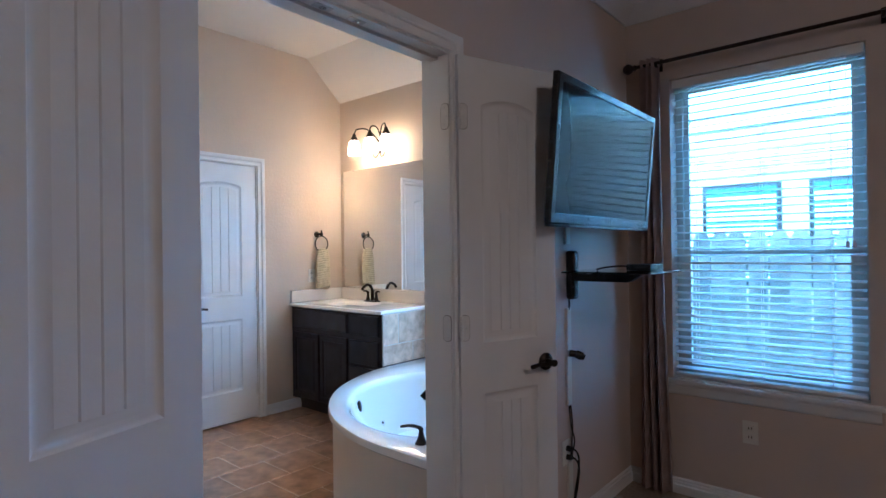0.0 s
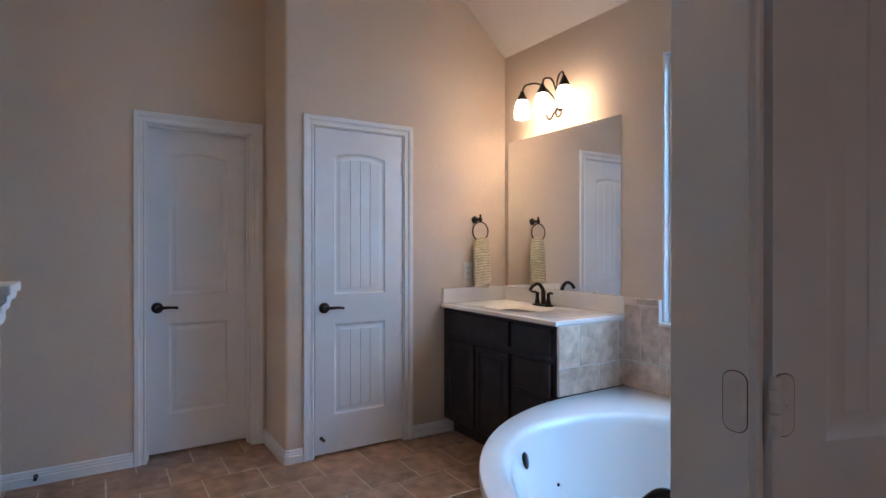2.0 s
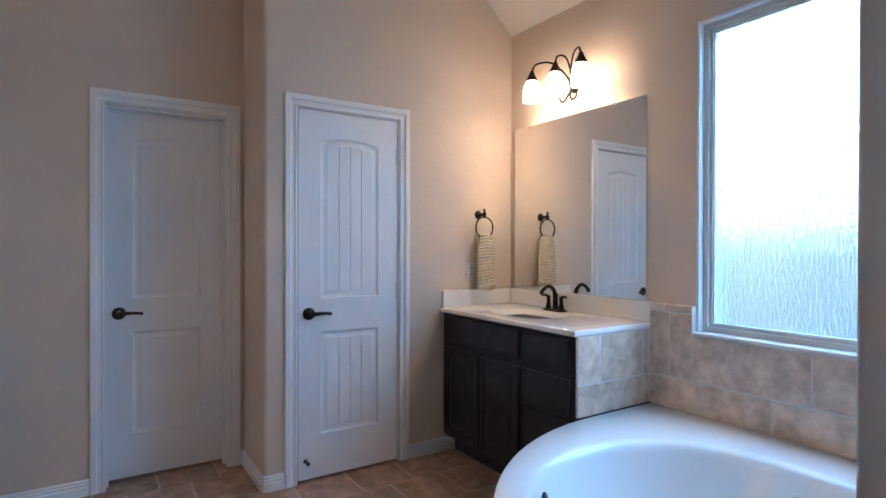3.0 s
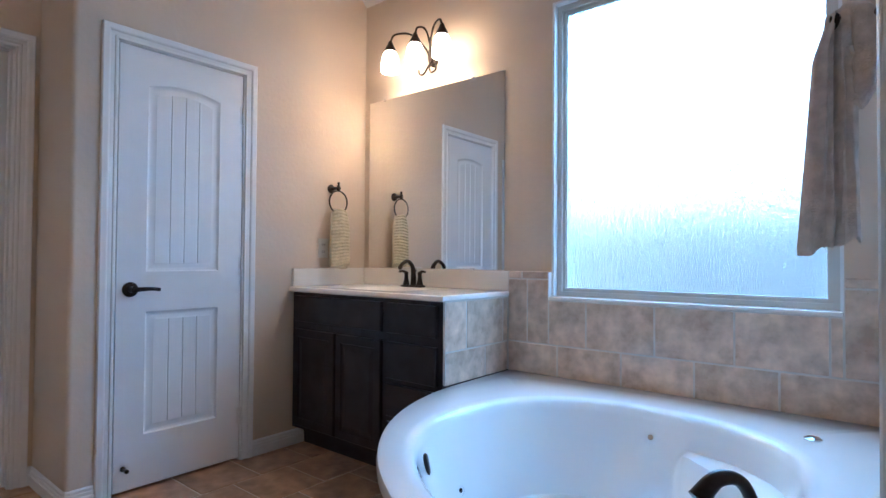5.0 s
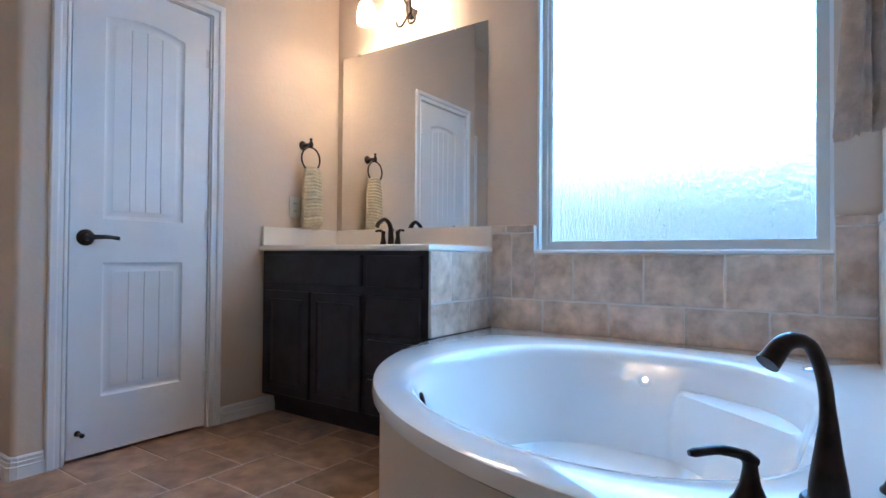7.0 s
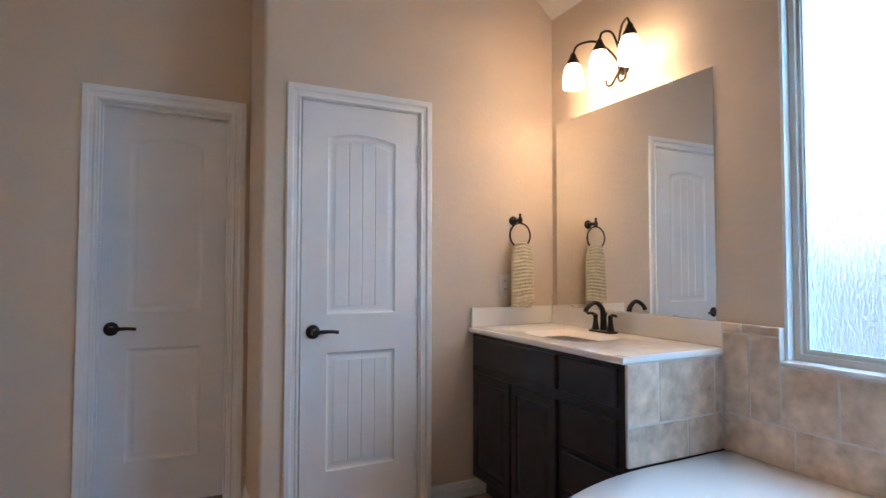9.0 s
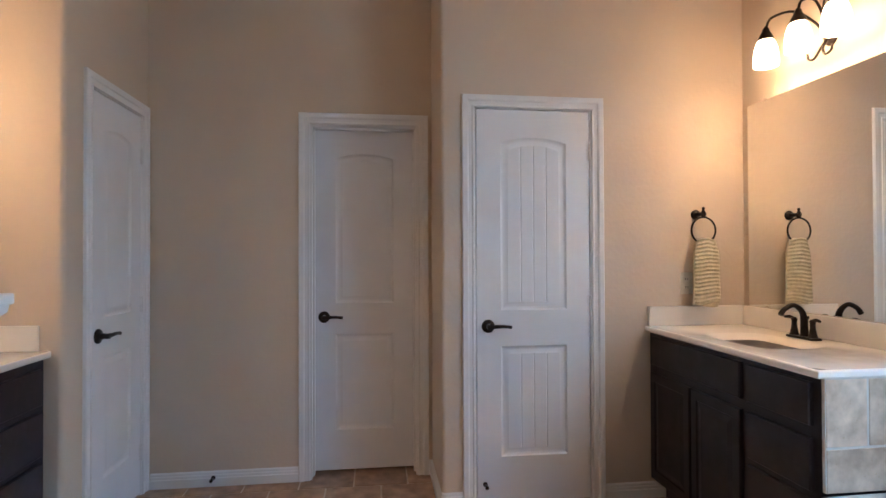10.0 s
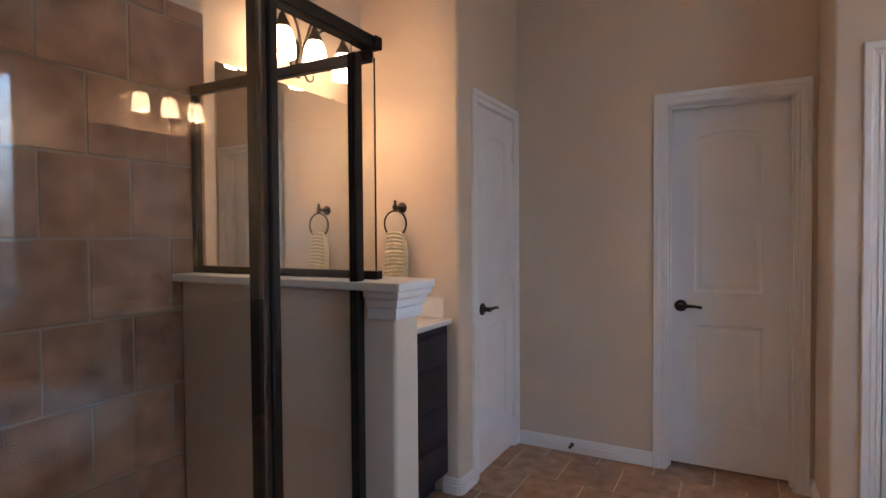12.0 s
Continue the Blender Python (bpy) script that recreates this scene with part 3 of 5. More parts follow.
# ---- vanities ----
def radial_sheet(bm, outer, inner_rows, center, n=72):
    """Faces from a rectangle's outline in to rings round center; returns the rings. inner_rows of (rx, ry, z)."""
    x0, x1, y0, y1, z = outer
    cx, cy = center
    rings = []
    ring = []
    for i in range(n):
        a = 2 * math.pi * i / n
        c, s = math.cos(a), math.sin(a)
        t = min(((x1 - cx) / c if c > 1e-6 else (x0 - cx) / c if c < -1e-6 else 1e9), ((y1 - cy) / s if s > 1e-6 else (y0 - cy) / s if s < -1e-6 else 1e9))
        ring.append(bm.verts.new((cx + t * c, cy + t * s, z)))
    rings.append(ring)
    for rx, ry, zz in inner_rows:
        ring = []
        for i in range(n):
            c, s = math.cos(2 * math.pi * i / n), math.sin(2 * math.pi * i / n)
            k = (abs(c) ** 4.5 + abs(s) ** 4.5) ** (-1 / 4.5)
            ring.append(bm.verts.new((cx + rx * k * c, cy + ry * k * s, zz)))
        rings.append(ring)
    for a, b in zip(rings, rings[1:]):
        for i in range(n):
            bm.faces.new((a[i], a[(i + 1) % n], b[(i + 1) % n], b[i]))
    bm.faces.new(rings[-1])
    return rings


def raised_panel(x0, x1, z0, z1, y, raised=True):
    """Cabinet front lying in the plane y, facing -y, with a bevelled edge and a raised field."""
    bm = bmesh.new()
    rows = [(0.0, 0.0), (0.0, -0.014), (0.004, -0.018)]
    if raised:
        rows += [(0.042, -0.018), (0.046, -0.012), (0.054, -0.012), (0.078, -0.017)]
    loops = [[bm.verts.new((x, y + d, z)) for x, z in ((x0 + i, z0 + i), (x1 - i, z0 + i), (x1 - i, z1 - i), (x0 + i, z1 - i))] for i, d in rows]
    for a, b in zip(loops, loops[1:]):
        for k in range(4):
            bm.faces.new((a[k], a[(k + 1) % 4], b[(k + 1) % 4], b[k]))
    bm.faces.new(loops[-1])
    bm.faces.new(loops[0][::-1])
    return bm


def vanity_pieces(w, splash_right, m):
    """Cabinet of width w in the corner: local x from the side wall, -y to the room, back wall at y = 0."""
    face_y = -0.546
    cab = empty("vanity_cabinet", m)
    bm = box(0.002, w, face_y, -0.004, 0.105, 0.877)
    part("carcass", bm, ESPRESSO, cab)
    part("toe_kick", box(0.004, w - 0.002, face_y + 0.075, -0.006, 0.0, 0.105), ESPRESSO, cab)
    split = 0.755
    mid = 0.395
    for name, a, b, z0, z1, raised in (
        ("false_front", 0.03, split - 0.02, 0.710, 0.856, False),
        ("cabinet_door", 0.03, mid - 0.012, 0.125, 0.668, True),
        ("cabinet_door", mid + 0.002, split - 0.02, 0.125, 0.668, True),
        ("drawer_front", split + 0.02, w - 0.03, 0.710, 0.856, False),
        ("drawer_front", split + 0.02, w - 0.03, 0.492, 0.668, False),
        ("drawer_front", split + 0.02, w - 0.03, 0.310, 0.466, False),
        ("drawer_front", split + 0.02, w - 0.03, 0.125, 0.284, False),
    ):
        part(name, raised_panel(a, b, z0, z1, face_y, raised), ESPRESSO, cab)
    tagged(cab, "espresso-stained wooden vanity cabinet with plain drawer fronts", "cabinet")
    top = empty("countertop", m)
    bm = bmesh.new()
    x1, y0, zt, zb = w + 0.022, face_y - 0.028, 0.905, 0.877
    cx, cy = 0.52, -0.305
    radial_sheet(bm, (0.0, x1 - 0.008, y0 + 0.008, -0.0, zt), [(0.235, 0.165, zt - 0.0005), (0.222, 0.153, zt - 0.005), (0.195, 0.128, zt - 0.018), (0.14, 0.09, zt - 0.05), (0.05, 0.04, zt - 0.066)], (cx, cy))
    prof = [(-0.008, zt), (-0.003, zt - 0.0025), (0.0, zt - 0.008), (0.0, zb + 0.006), (-0.005, zb), (-0.03, zb)]
    rows = [[bm.verts.new(v) for v in ((0.0, y0 - o, z), (x1 + o, y0 - o, z), (x1 + o, 0.0, z))] for o, z in prof]
    for a, b in zip(rows, rows[1:]):
        for k in range(2):
            bm.faces.new((a[k], a[k + 1], b[k + 1], b[k]))
    part("counter", bm, MARBLE, top, "", True)
    part("back_splash", box(0.0, x1, -0.021, -0.001, zt, 1.009, 0.004), MARBLE, top)
    part("side_splash", box(0.001, 0.021, y0 + 0.012, -0.022, zt, 1.009, 0.004), MARBLE, top)
    part("drain", lathe([(0.028, zt - 0.068), (0.030, zt - 0.062), (0.018, zt - 0.063)], pose(cx, cy, 0), 20), BRONZE, top, "", True)
    tagged(top, "white cultured marble vanity top with an integral basin", "countertop")
    return cab, top


def basin_faucet(m, label):
    e = empty("basin_faucet", m)
    part("base", box(-0.078, 0.078, -0.026, 0.026, 0.0, 0.012, 0.006, 3), BRONZE, e, "", True)
    pts = spline([(0, 0.004, 0.01), (0, 0.004, 0.06), (0, -0.004, 0.118), (0, -0.045, 0.150), (0, -0.090, 0.134), (0, -0.112, 0.108)], 7)
    n = len(pts)
    part("spout", tube(pts, [0.018 - 0.007 * min(1, i / (n * 0.55)) if i < n - 4 else 0.012 for i in range(n)], 14), BRONZE, e, "", True)
    for s in (-1, 1):
        h = part("faucet_handle", lathe([(0.021, 0.012), (0.018, 0.02), (0.012, 0.05), (0.011, 0.072), (0.014, 0.082), (0.008, 0.09)], pose(s * 0.053, 0, 0), 18), BRONZE, e, "", True)
        part("lever", tube(spline([(s * 0.05, 0, 0.083), (s * 0.075, -0.004, 0.091), (s * 0.105, -0.008, 0.088)], 5), [0.008] * 6 + [0.007] * 4 + [0.005], 10, 0.6), BRONZE, h, "", True)
    part("lift_rod", lathe([(0.0025, 0.01), (0.0025, 0.085), (0.006, 0.09), (0.006, 0.1)], pose(0, 0.022, 0), 10), BRONZE, e, "", True)
    return tagged(e, label, "faucet")


def wall_mirror(m, w, z0, z1, label):
    e = empty("wall_mirror", m)
    part("glass", box(0, w, -0.006, -0.001, z0, z1, 0.001, 1), MIRROR, e)
    for x in (0.13 * w, 0.80 * w):
        for z in (z1, z0):
            part("clip", box(x - 0.009, x + 0.009, -0.011, -0.0005, z - 0.008, z + 0.008, 0.003), CHROME, e, "clear mirror clip", True)
    return tagged(e, label, "mirror")


def light_fixture(m, label, watts=LAMP_WATTS, group="vanity lights"):
    """Three bell shades on scrolled arms; local -y out of the wall, origin at the middle shade's mouth line."""
    e = empty("vanity_light", m)
    part("backplate", lathe([(0.052, 0.0), (0.052, 0.006), (0.044, 0.014), (0.02, 0.02)], pose(0.02, 0, 0.10, 90, 0, 0) @ Matrix.Diagonal((0.85, 1.45, 1, 1)), 28), BRONZE, e, "", True)
    for s in (-1, 0, 1):
        x = s * 0.20
        arm = [(0.02, -0.02, 0.05), (0.02 + s * 0.02, -0.06, 0.13), (x * 0.45 + 0.01, -0.10, 0.215 if s else 0.20), (x * 0.86, -0.135, 0.225 if s else 0.232), (x, -0.145, 0.185)] if s else [(0.02, -0.02, 0.06), (0.035, -0.06, 0.16), (0.03, -0.095, 0.222), (0.004, -0.13, 0.225), (x, -0.145, 0.185)]
        part("arm", tube(spline(arm, 8), 0.006, 10), BRONZE, e, "", True)
        part("socket_cup", lathe([(0.007, 0.192), (0.014, 0.182), (0.018, 0.168), (0.032, 0.143), (0.036, 0.128), (0.032, 0.126)], pose(x, -0.145, 0), 20), BRONZE, e, "", True)
        sh = part("shade", lathe([(0.030, 0.130), (0.040, 0.116), (0.049, 0.088), (0.054, 0.05), (0.055, 0.018), (0.053, 0.003), (0.050, 0.003), (0.052, 0.018), (0.051, 0.05), (0.046, 0.086), (0.037, 0.113), (0.027, 0.127)], pose(x, -0.145, 0), 28, cap=False), SHADE, e, "lit frosted glass bell shade", True)
        sh.visible_shadow = True
    for s in (-1, 1):
        part("scroll", tube(spline([(0.02, -0.02, 0.06), (0.02 + s * 0.008, -0.05, 0.01), (0.02 + s * 0.03, -0.06, -0.025), (0.02 + s * 0.06, -0.06, -0.018), (0.02 + s * 0.068, -0.06, 0.008)], 7), [0.006] * 20 + [0.0055] * 5 + [0.005] * 4, 10), BRONZE, e, "", True)
    tagged(e, label, "wall light", group)
    for s in (-1, 0, 1):
        d = bpy.data.lights.new("bulb", "POINT")
        d.energy, d.color, d.shadow_soft_size = watts, LAMP_COLOR, 0.013
        lamp = new("bulb", d)
        lamp.matrix_basis = m @ pose(s * 0.20, -0.145, 0.05)
    return e


def towel_ring(m, label):
    e = empty("towel_ring", m)
    part("wall_plate", lathe([(0.027, 0.0), (0.027, 0.005), (0.020, 0.012), (0.012, 0.016), (0.010, 0.062), (0.013, 0.067), (0.013, 0.078)], pose(0, 0, 0, 90, 0, 0), 22), BRONZE, e, "", True)
    part("finial", lathe([(0.008, -0.018), (0.012, -0.010), (0.008, 0.0), (0.010, 0.014), (0.005, 0.02), (0.009, 0.03), (0.004, 0.036)], pose(0, -0.072, 0.0), 16), BRONZE, e, "", True)
    r = 0.068
    part("ring", tube([(0.0 + r * math.sin(a), -0.072, -0.018 - r + r * math.cos(a)) for a in [2 * math.pi * i / 40 for i in range(40)]], 0.0048, 10, closed=True), BRONZE, e, "", True)
    return tagged(e, label, "towel ring", "towel rings")


def hand_towel(m, label, seed):
    """Folded towel hung through the ring; gathered at the top, ribbed bands across."""
    bm = bmesh.new()
    nu, nv = 44, 136
    rnd = random.Random(seed)
    ph = [rnd.uniform(0, 6.28) for _ in range(4)]

    def section(v, length):
        wide = 0.050 + 0.016 * min(1, v / 0.22) + 0.004 * v
        out = []
        for i in range(nu):
            a = 2 * math.pi * i / nu
            c, s = math.cos(a), math.sin(a)
            fold = 1 + 0.10 * math.sin(3 * a + ph[0] + v * 0.9) + 0.07 * math.sin(5 * a + ph[1] - v)
            rib = 0.0030 * math.sin(2 * math.pi * 17 * v)
            x = (wide * abs(c) ** 0.8 * (1 if c > 0 else -1)) * fold
            y = (0.020 + 0.008 * v + rib) * abs(s) ** 0.8 * (1 if s > 0 else -1) * fold
            z = -0.137 + 0.012 * (1 - abs(c)) * (1 - v) - v * (length + (0.02 if s > 0 else 0.0) + 0.008 * math.sin(2 * a))
            out.append(bm.verts.new((x, y - 0.072, z)))
        return out
    rows = [section(j / nv, 0.330) for j in range(nv + 1)]
    for a, b in zip(rows, rows[1:]):
        for i in range(nu):
            bm.faces.new((a[i], a[(i + 1) % nu], b[(i + 1) % nu], b[i]))
    bm.faces.new(rows[0])
    bm.faces.new(rows[-1][::-1])
    ob = obj("hand_towel", bm, TOWEL, True)
    ob.matrix_basis = m
    return tagged(ob, label, "towel", "hand towels")


VAN_N = pose(CW, NW, 0)
VAN_W = -2.833 - CW
vanity_pieces(VAN_W, True, VAN_N)
basin_faucet(pose(CW + 0.52, NW - 0.095, 0.905), "oil-rubbed bronze two-handle basin faucet on the vanity top")
wall_mirror(pose(-3.904, NW, 0), 1.045, 1.011, 2.078, "frameless wall mirror above the vanity")
light_fixture(pose(-3.382, NW, 2.176), "bronze three-light vanity fixture with glowing bell shades")
towel_ring(pose(CW, 2.770, 1.497, 0, 0, 90), "oil-rubbed bronze towel ring on the closet wall")
hand_towel(pose(CW, 2.778, 1.497, 0, 0, 90), "cream ribbed hand towel hanging in a ring", 3)


def outlet(m, label, material=IVORY):
    e = empty("wall_outlet", m)
    part("cover_plate", box(-0.036, 0.036, -0.006, 0.0, -0.058, 0.058, 0.003), material, e, "", True)
    for z in (-0.022, 0.022):
        s = part("socket", box(-0.017, 0.017, -0.008, -0.005, z - 0.014, z + 0.014, 0.003), material, e, "", True)
        part("slots", add_box(add_box(bmesh.new(), -0.008, -0.005, -0.0085, -0.0075, z - 0.006, z + 0.006), 0.005, 0.008, -0.0085, -0.0075, z - 0.006, z + 0.006), BLACKP, s)
    return tagged(e, label, "outlet")


outlet(pose(CW, 2.712, 1.13, 0, 0, 90), "ivory wall outlet half hidden behind the towel")


def second_vanity():
    """Mirror-image set on the south wall, turned half round, so the drawers lie by the knee wall."""
    cab = empty("vanity_cabinet", pose(TW, SW, 0))
    w = KX0 - TW - 0.06
    part("carcass", box(0.002, w, 0.004, 0.53, 0.105, 0.877), ESPRESSO, cab)
    part("toe_kick", box(0.004, w, 0.006, 0.455, 0.0, 0.105), ESPRESSO, cab)
    for name, a, b, z0, z1, raised in (("drawer_front", 0.03, 0.36, 0.695, 0.838, False), ("drawer_front", 0.03, 0.36, 0.492, 0.668, False), ("drawer_front", 0.03, 0.36, 0.310, 0.466, False), ("drawer_front", 0.03, 0.36, 0.125, 0.284, False),
                                       ("false_front", 0.40, w - 0.03, 0.695, 0.838, False), ("cabinet_door", 0.40, 0.72, 0.125, 0.668, True), ("cabinet_door", 0.735, w - 0.03, 0.125, 0.668, True)):
        bm = raised_panel(a, b, z0, z1, -0.53, raised)
        for v in bm.verts:
            v.co.y = -v.co.y
        part(name, bm, ESPRESSO, cab)
    tagged(cab, "espresso-stained vanity cabinet behind the shower knee wall", "cabinet")
    top = empty("countertop", pose(TW, SW, 0))
    bm = box(0.0, w + 0.01, 0.0, 0.56, 0.877, 0.905, 0.006, 3)
    part("counter", bm, MARBLE, top, "", True)
    part("back_splash", box(0.0, w, 0.001, 0.021, 0.905, 1.009, 0.004), MARBLE, top)
    part("side_splash", box(0.001, 0.021, 0.022, 0.516, 0.905, 1.009, 0.004), MARBLE, top)
    tagged(top, "white cultured marble vanity top with splash boards", "countertop")
    wall_mirror(pose(-2.62, SW, 0, 0, 0, 180), 0.90, 1.011, 2.03, "frameless wall mirror above the second vanity")
    light_fixture(pose(-3.05, SW, 2.085, 0, 0, 180), "bronze three-light fixture above the second vanity", 0.085)
    towel_ring(pose(TW, -0.535, 1.478, 0, 0, 90), "oil-rubbed bronze towel ring beside the second vanity")
    hand_towel(pose(TW, -0.535, 1.478, 0, 0, 90), "cream ribbed hand towel beside the second vanity", 8)


second_vanity()

# ---- tub ----
TCX, TCY = -1.985, 2.115
TZ = 0.502
TUB_W = -2.826
FRX, FRY, FRA = -1.60, 2.600, 1.213   # centre and reach of the curved front


def tub_edge(a):
    """Distance from the basin's centre to the outer rim in the direction a."""
    c, s = math.cos(a), math.sin(a)
    best = 1e9
    if c > 1e-6:
        best = min(best, (EB - 0.004 - TCX) / c)
    if s > 1e-6:
        best = min(best, (NW - 0.020 - TCY) / s)
    if c < -1e-6:
        best = min(best, (TUB_W - TCX) / c)
    # round curve of the front
    lo, hi = 0.2, 1.6
    for _ in range(28):
        r = (lo + hi) / 2
        ex, ey = (FRX - TCX - r * c) / FRA, (FRY - TCY - r * s) / FRA
        if max(ex, 0) ** 2 + max(ey, 0) ** 2 < 1:
            lo = r
        else:
            hi = r
    if lo < 1.59:
        best = min(best, lo)
    return best


def tub_basin(a):
    c, s = abs(math.cos(a)), abs(math.sin(a))
    n = 2.4
    r = ((c / 0.57) ** n + (s / 0.625) ** n) ** (-1 / n)
    q = tub_edge(a) - 0.108
    k = 14.0
    return -math.log(math.exp(-k * r) + math.exp(-k * q)) / k + 0.012


def smooth01(t):
    t = max(0.0, min(1.0, t))
    return t * t * (3 - 2 * t)


def build_tub():
    e = empty("bathtub", pose(0, 0, 0))
    n = 192
    corner = [math.atan2(y - TCY, x - TCX) for x, y in ((EB - 0.004, NW - 0.020), (TUB_W, NW - 0.020), (TUB_W, 2.52), (EB - 0.004, 1.390))]
    angs = [2 * math.pi * i / n - math.pi for i in range(n)]
    for c in corner:
        k = min(range(n), key=lambda i: abs(angs[i] - c))
        angs[k] = c
    bm = bmesh.new()

    def ring(fn):
        out = []
        for a in angs:
            r, z = fn(a)
            out.append(bm.verts.new((TCX + r * math.cos(a), TCY + r * math.sin(a), z)))
        return out

    def seat(a):
        # corner seat under the window, cut off by a straight edge
        d = (a - radians(53) + math.pi) % (2 * math.pi) - math.pi
        return smooth01((radians(30) - abs(d)) / radians(7))

    rows = [
        lambda a: (tub_edge(a) - 0.012, TZ - 0.045),
        lambda a: (tub_edge(a), TZ - 0.036),
        lambda a: (tub_edge(a), TZ - 0.014),
        lambda a: (tub_edge(a) - 0.004, TZ - 0.004),
        lambda a: (tub_edge(a) - 0.014, TZ),
        lambda a: (tub_basin(a) + 0.035 + 0.3 * (tub_edge(a) - tub_basin(a) - 0.05), TZ),
        lambda a: (tub_basin(a) + 0.035, TZ),
        lambda a: (tub_basin(a) + 0.012, TZ - 0.004),
        lambda a: (tub_basin(a) - 0.006, TZ - 0.017),
        lambda a: (tub_basin(a) - 0.016, TZ - 0.045),
    ]
    for k in range(1, 9):
        t = k / 8
        def row(a, t=t):
            s = seat(a)
            r0 = tub_basin(a) - 0.016
            plain_r, plain_z = r0 - 0.10 * t, TZ - 0.045 - 0.30 * t
            chord = min(r0 - 0.03, 0.5075 / max(0.3, math.cos(a - radians(50.2))))
            if t <= 0.25:
                sr, sz = r0 - 0.02 * t / 0.25, TZ - 0.045 - 0.075 * t / 0.25
            elif t <= 0.625:
                sr, sz = r0 - 0.02 + (chord - r0 + 0.02) * (t - 0.25) / 0.375, TZ - 0.12 - 0.006 * (t - 0.25) / 0.375
            else:
                sr, sz = chord - 0.012 - 0.04 * (t - 0.625) / 0.375, TZ - 0.132 - 0.213 * (t - 0.625) / 0.375
            return plain_r + (sr - plain_r) * s, plain_z + (sz - plain_z) * s
        rows.append(row)
    rows += [lambda a: (tub_basin(a) * 0.72 - 0.05, 0.118), lambda a: (tub_basin(a) * 0.62 - 0.05, 0.106), lambda a: (tub_basin(a) * 0.3, 0.100)]
    rings = [ring(f) for f in rows]
    for a, b in zip(rings, rings[1:]):
        for i in range(n):
            bm.faces.new((a[i], a[(i + 1) % n], b[(i + 1) % n], b[i]))
    bm.faces.new(rings[-1])
    shell = part("shell", bm, ACRYLIC, e, "glossy white acrylic shell", True)
    # apron under the rim
    bm = bmesh.new()
    rows = []
    front = [a for a in angs]
    for dr, z in ((0.024, TZ - 0.040), (0.024, 0.0)):
        rows.append([bm.verts.new((TCX + (tub_edge(a) - dr) * math.cos(a), TCY + (tub_edge(a) - dr) * math.sin(a), z)) for a in front])
    for i in range(n):
        bm.faces.new((rows[0][i], rows[0][(i + 1) % n], rows[1][(i + 1) % n], rows[1][i]))
    part("apron", bm, APRON, e, "smooth curved apron", True)

    def jet(a, z, inset, r, name, material, dark=False):
        rr = tub_basin(a) - inset
        p = Vector((TCX + rr * math.cos(a), TCY + rr * math.sin(a), z))
        q = Vector((-math.cos(a), -math.sin(a), 0.35)).to_track_quat("Z", "Y").to_matrix().to_4x4()
        m = Matrix.Translation(p) @ q
        j = part(name, lathe([(r, -0.012), (r, 0.003), (r * 0.8, 0.006), (r * 0.45, 0.004)], m, 20), material, e, "", True)
        part("nozzle", lathe([(r * 0.38, 0.0), (r * 0.34, 0.008), (r * 0.15, 0.008)], m, 14), BRONZE if dark else CHROME, j, "", True)
    jet(radians(94), 0.25, 0.075, 0.022, "jet", ACRYLIC, True)
    jet(radians(90), 0.40, 0.03, 0.030, "suction_cover", ACRYLIC)
    jet(radians(175), 0.25, 0.08, 0.022, "jet", ACRYLIC, True)
    jet(radians(205), 0.26, 0.075, 0.022, "jet", ACRYLIC, True)
    jet(radians(-20), 0.27, 0.27, 0.030, "suction_cover", ACRYLIC)
    a = radians(199)
    rr = tub_basin(a) - 0.035
    part("overflow", lathe([(0.034, -0.012), (0.034, 0.002), (0.028, 0.006), (0.01, 0.007)], Matrix.Translation((TCX + rr * math.cos(a), TCY + rr * math.sin(a), 0.405)) @ Vector((0.75, 0.66, 0.2)).to_track_quat("Z", "Y").to_matrix().to_4x4(), 24), FRAMEBLK, e, "dark bronze overflow plate", True)
    part("air_control", lathe([(0.026, 0.0), (0.026, 0.004), (0.018, 0.009), (0.010, 0.009), (0.008, 0.005)], pose(-1.476, 2.71, TZ), 24), CHROME, e, "chrome air control knob", True)
    return tagged(e, "white acrylic corner jetted tub with a curved apron", "bathtub")


APRON = mat("apron_panel", (0.66, 0.60, 0.53), 0.45, var=0.02, scale=4)
build_tub()


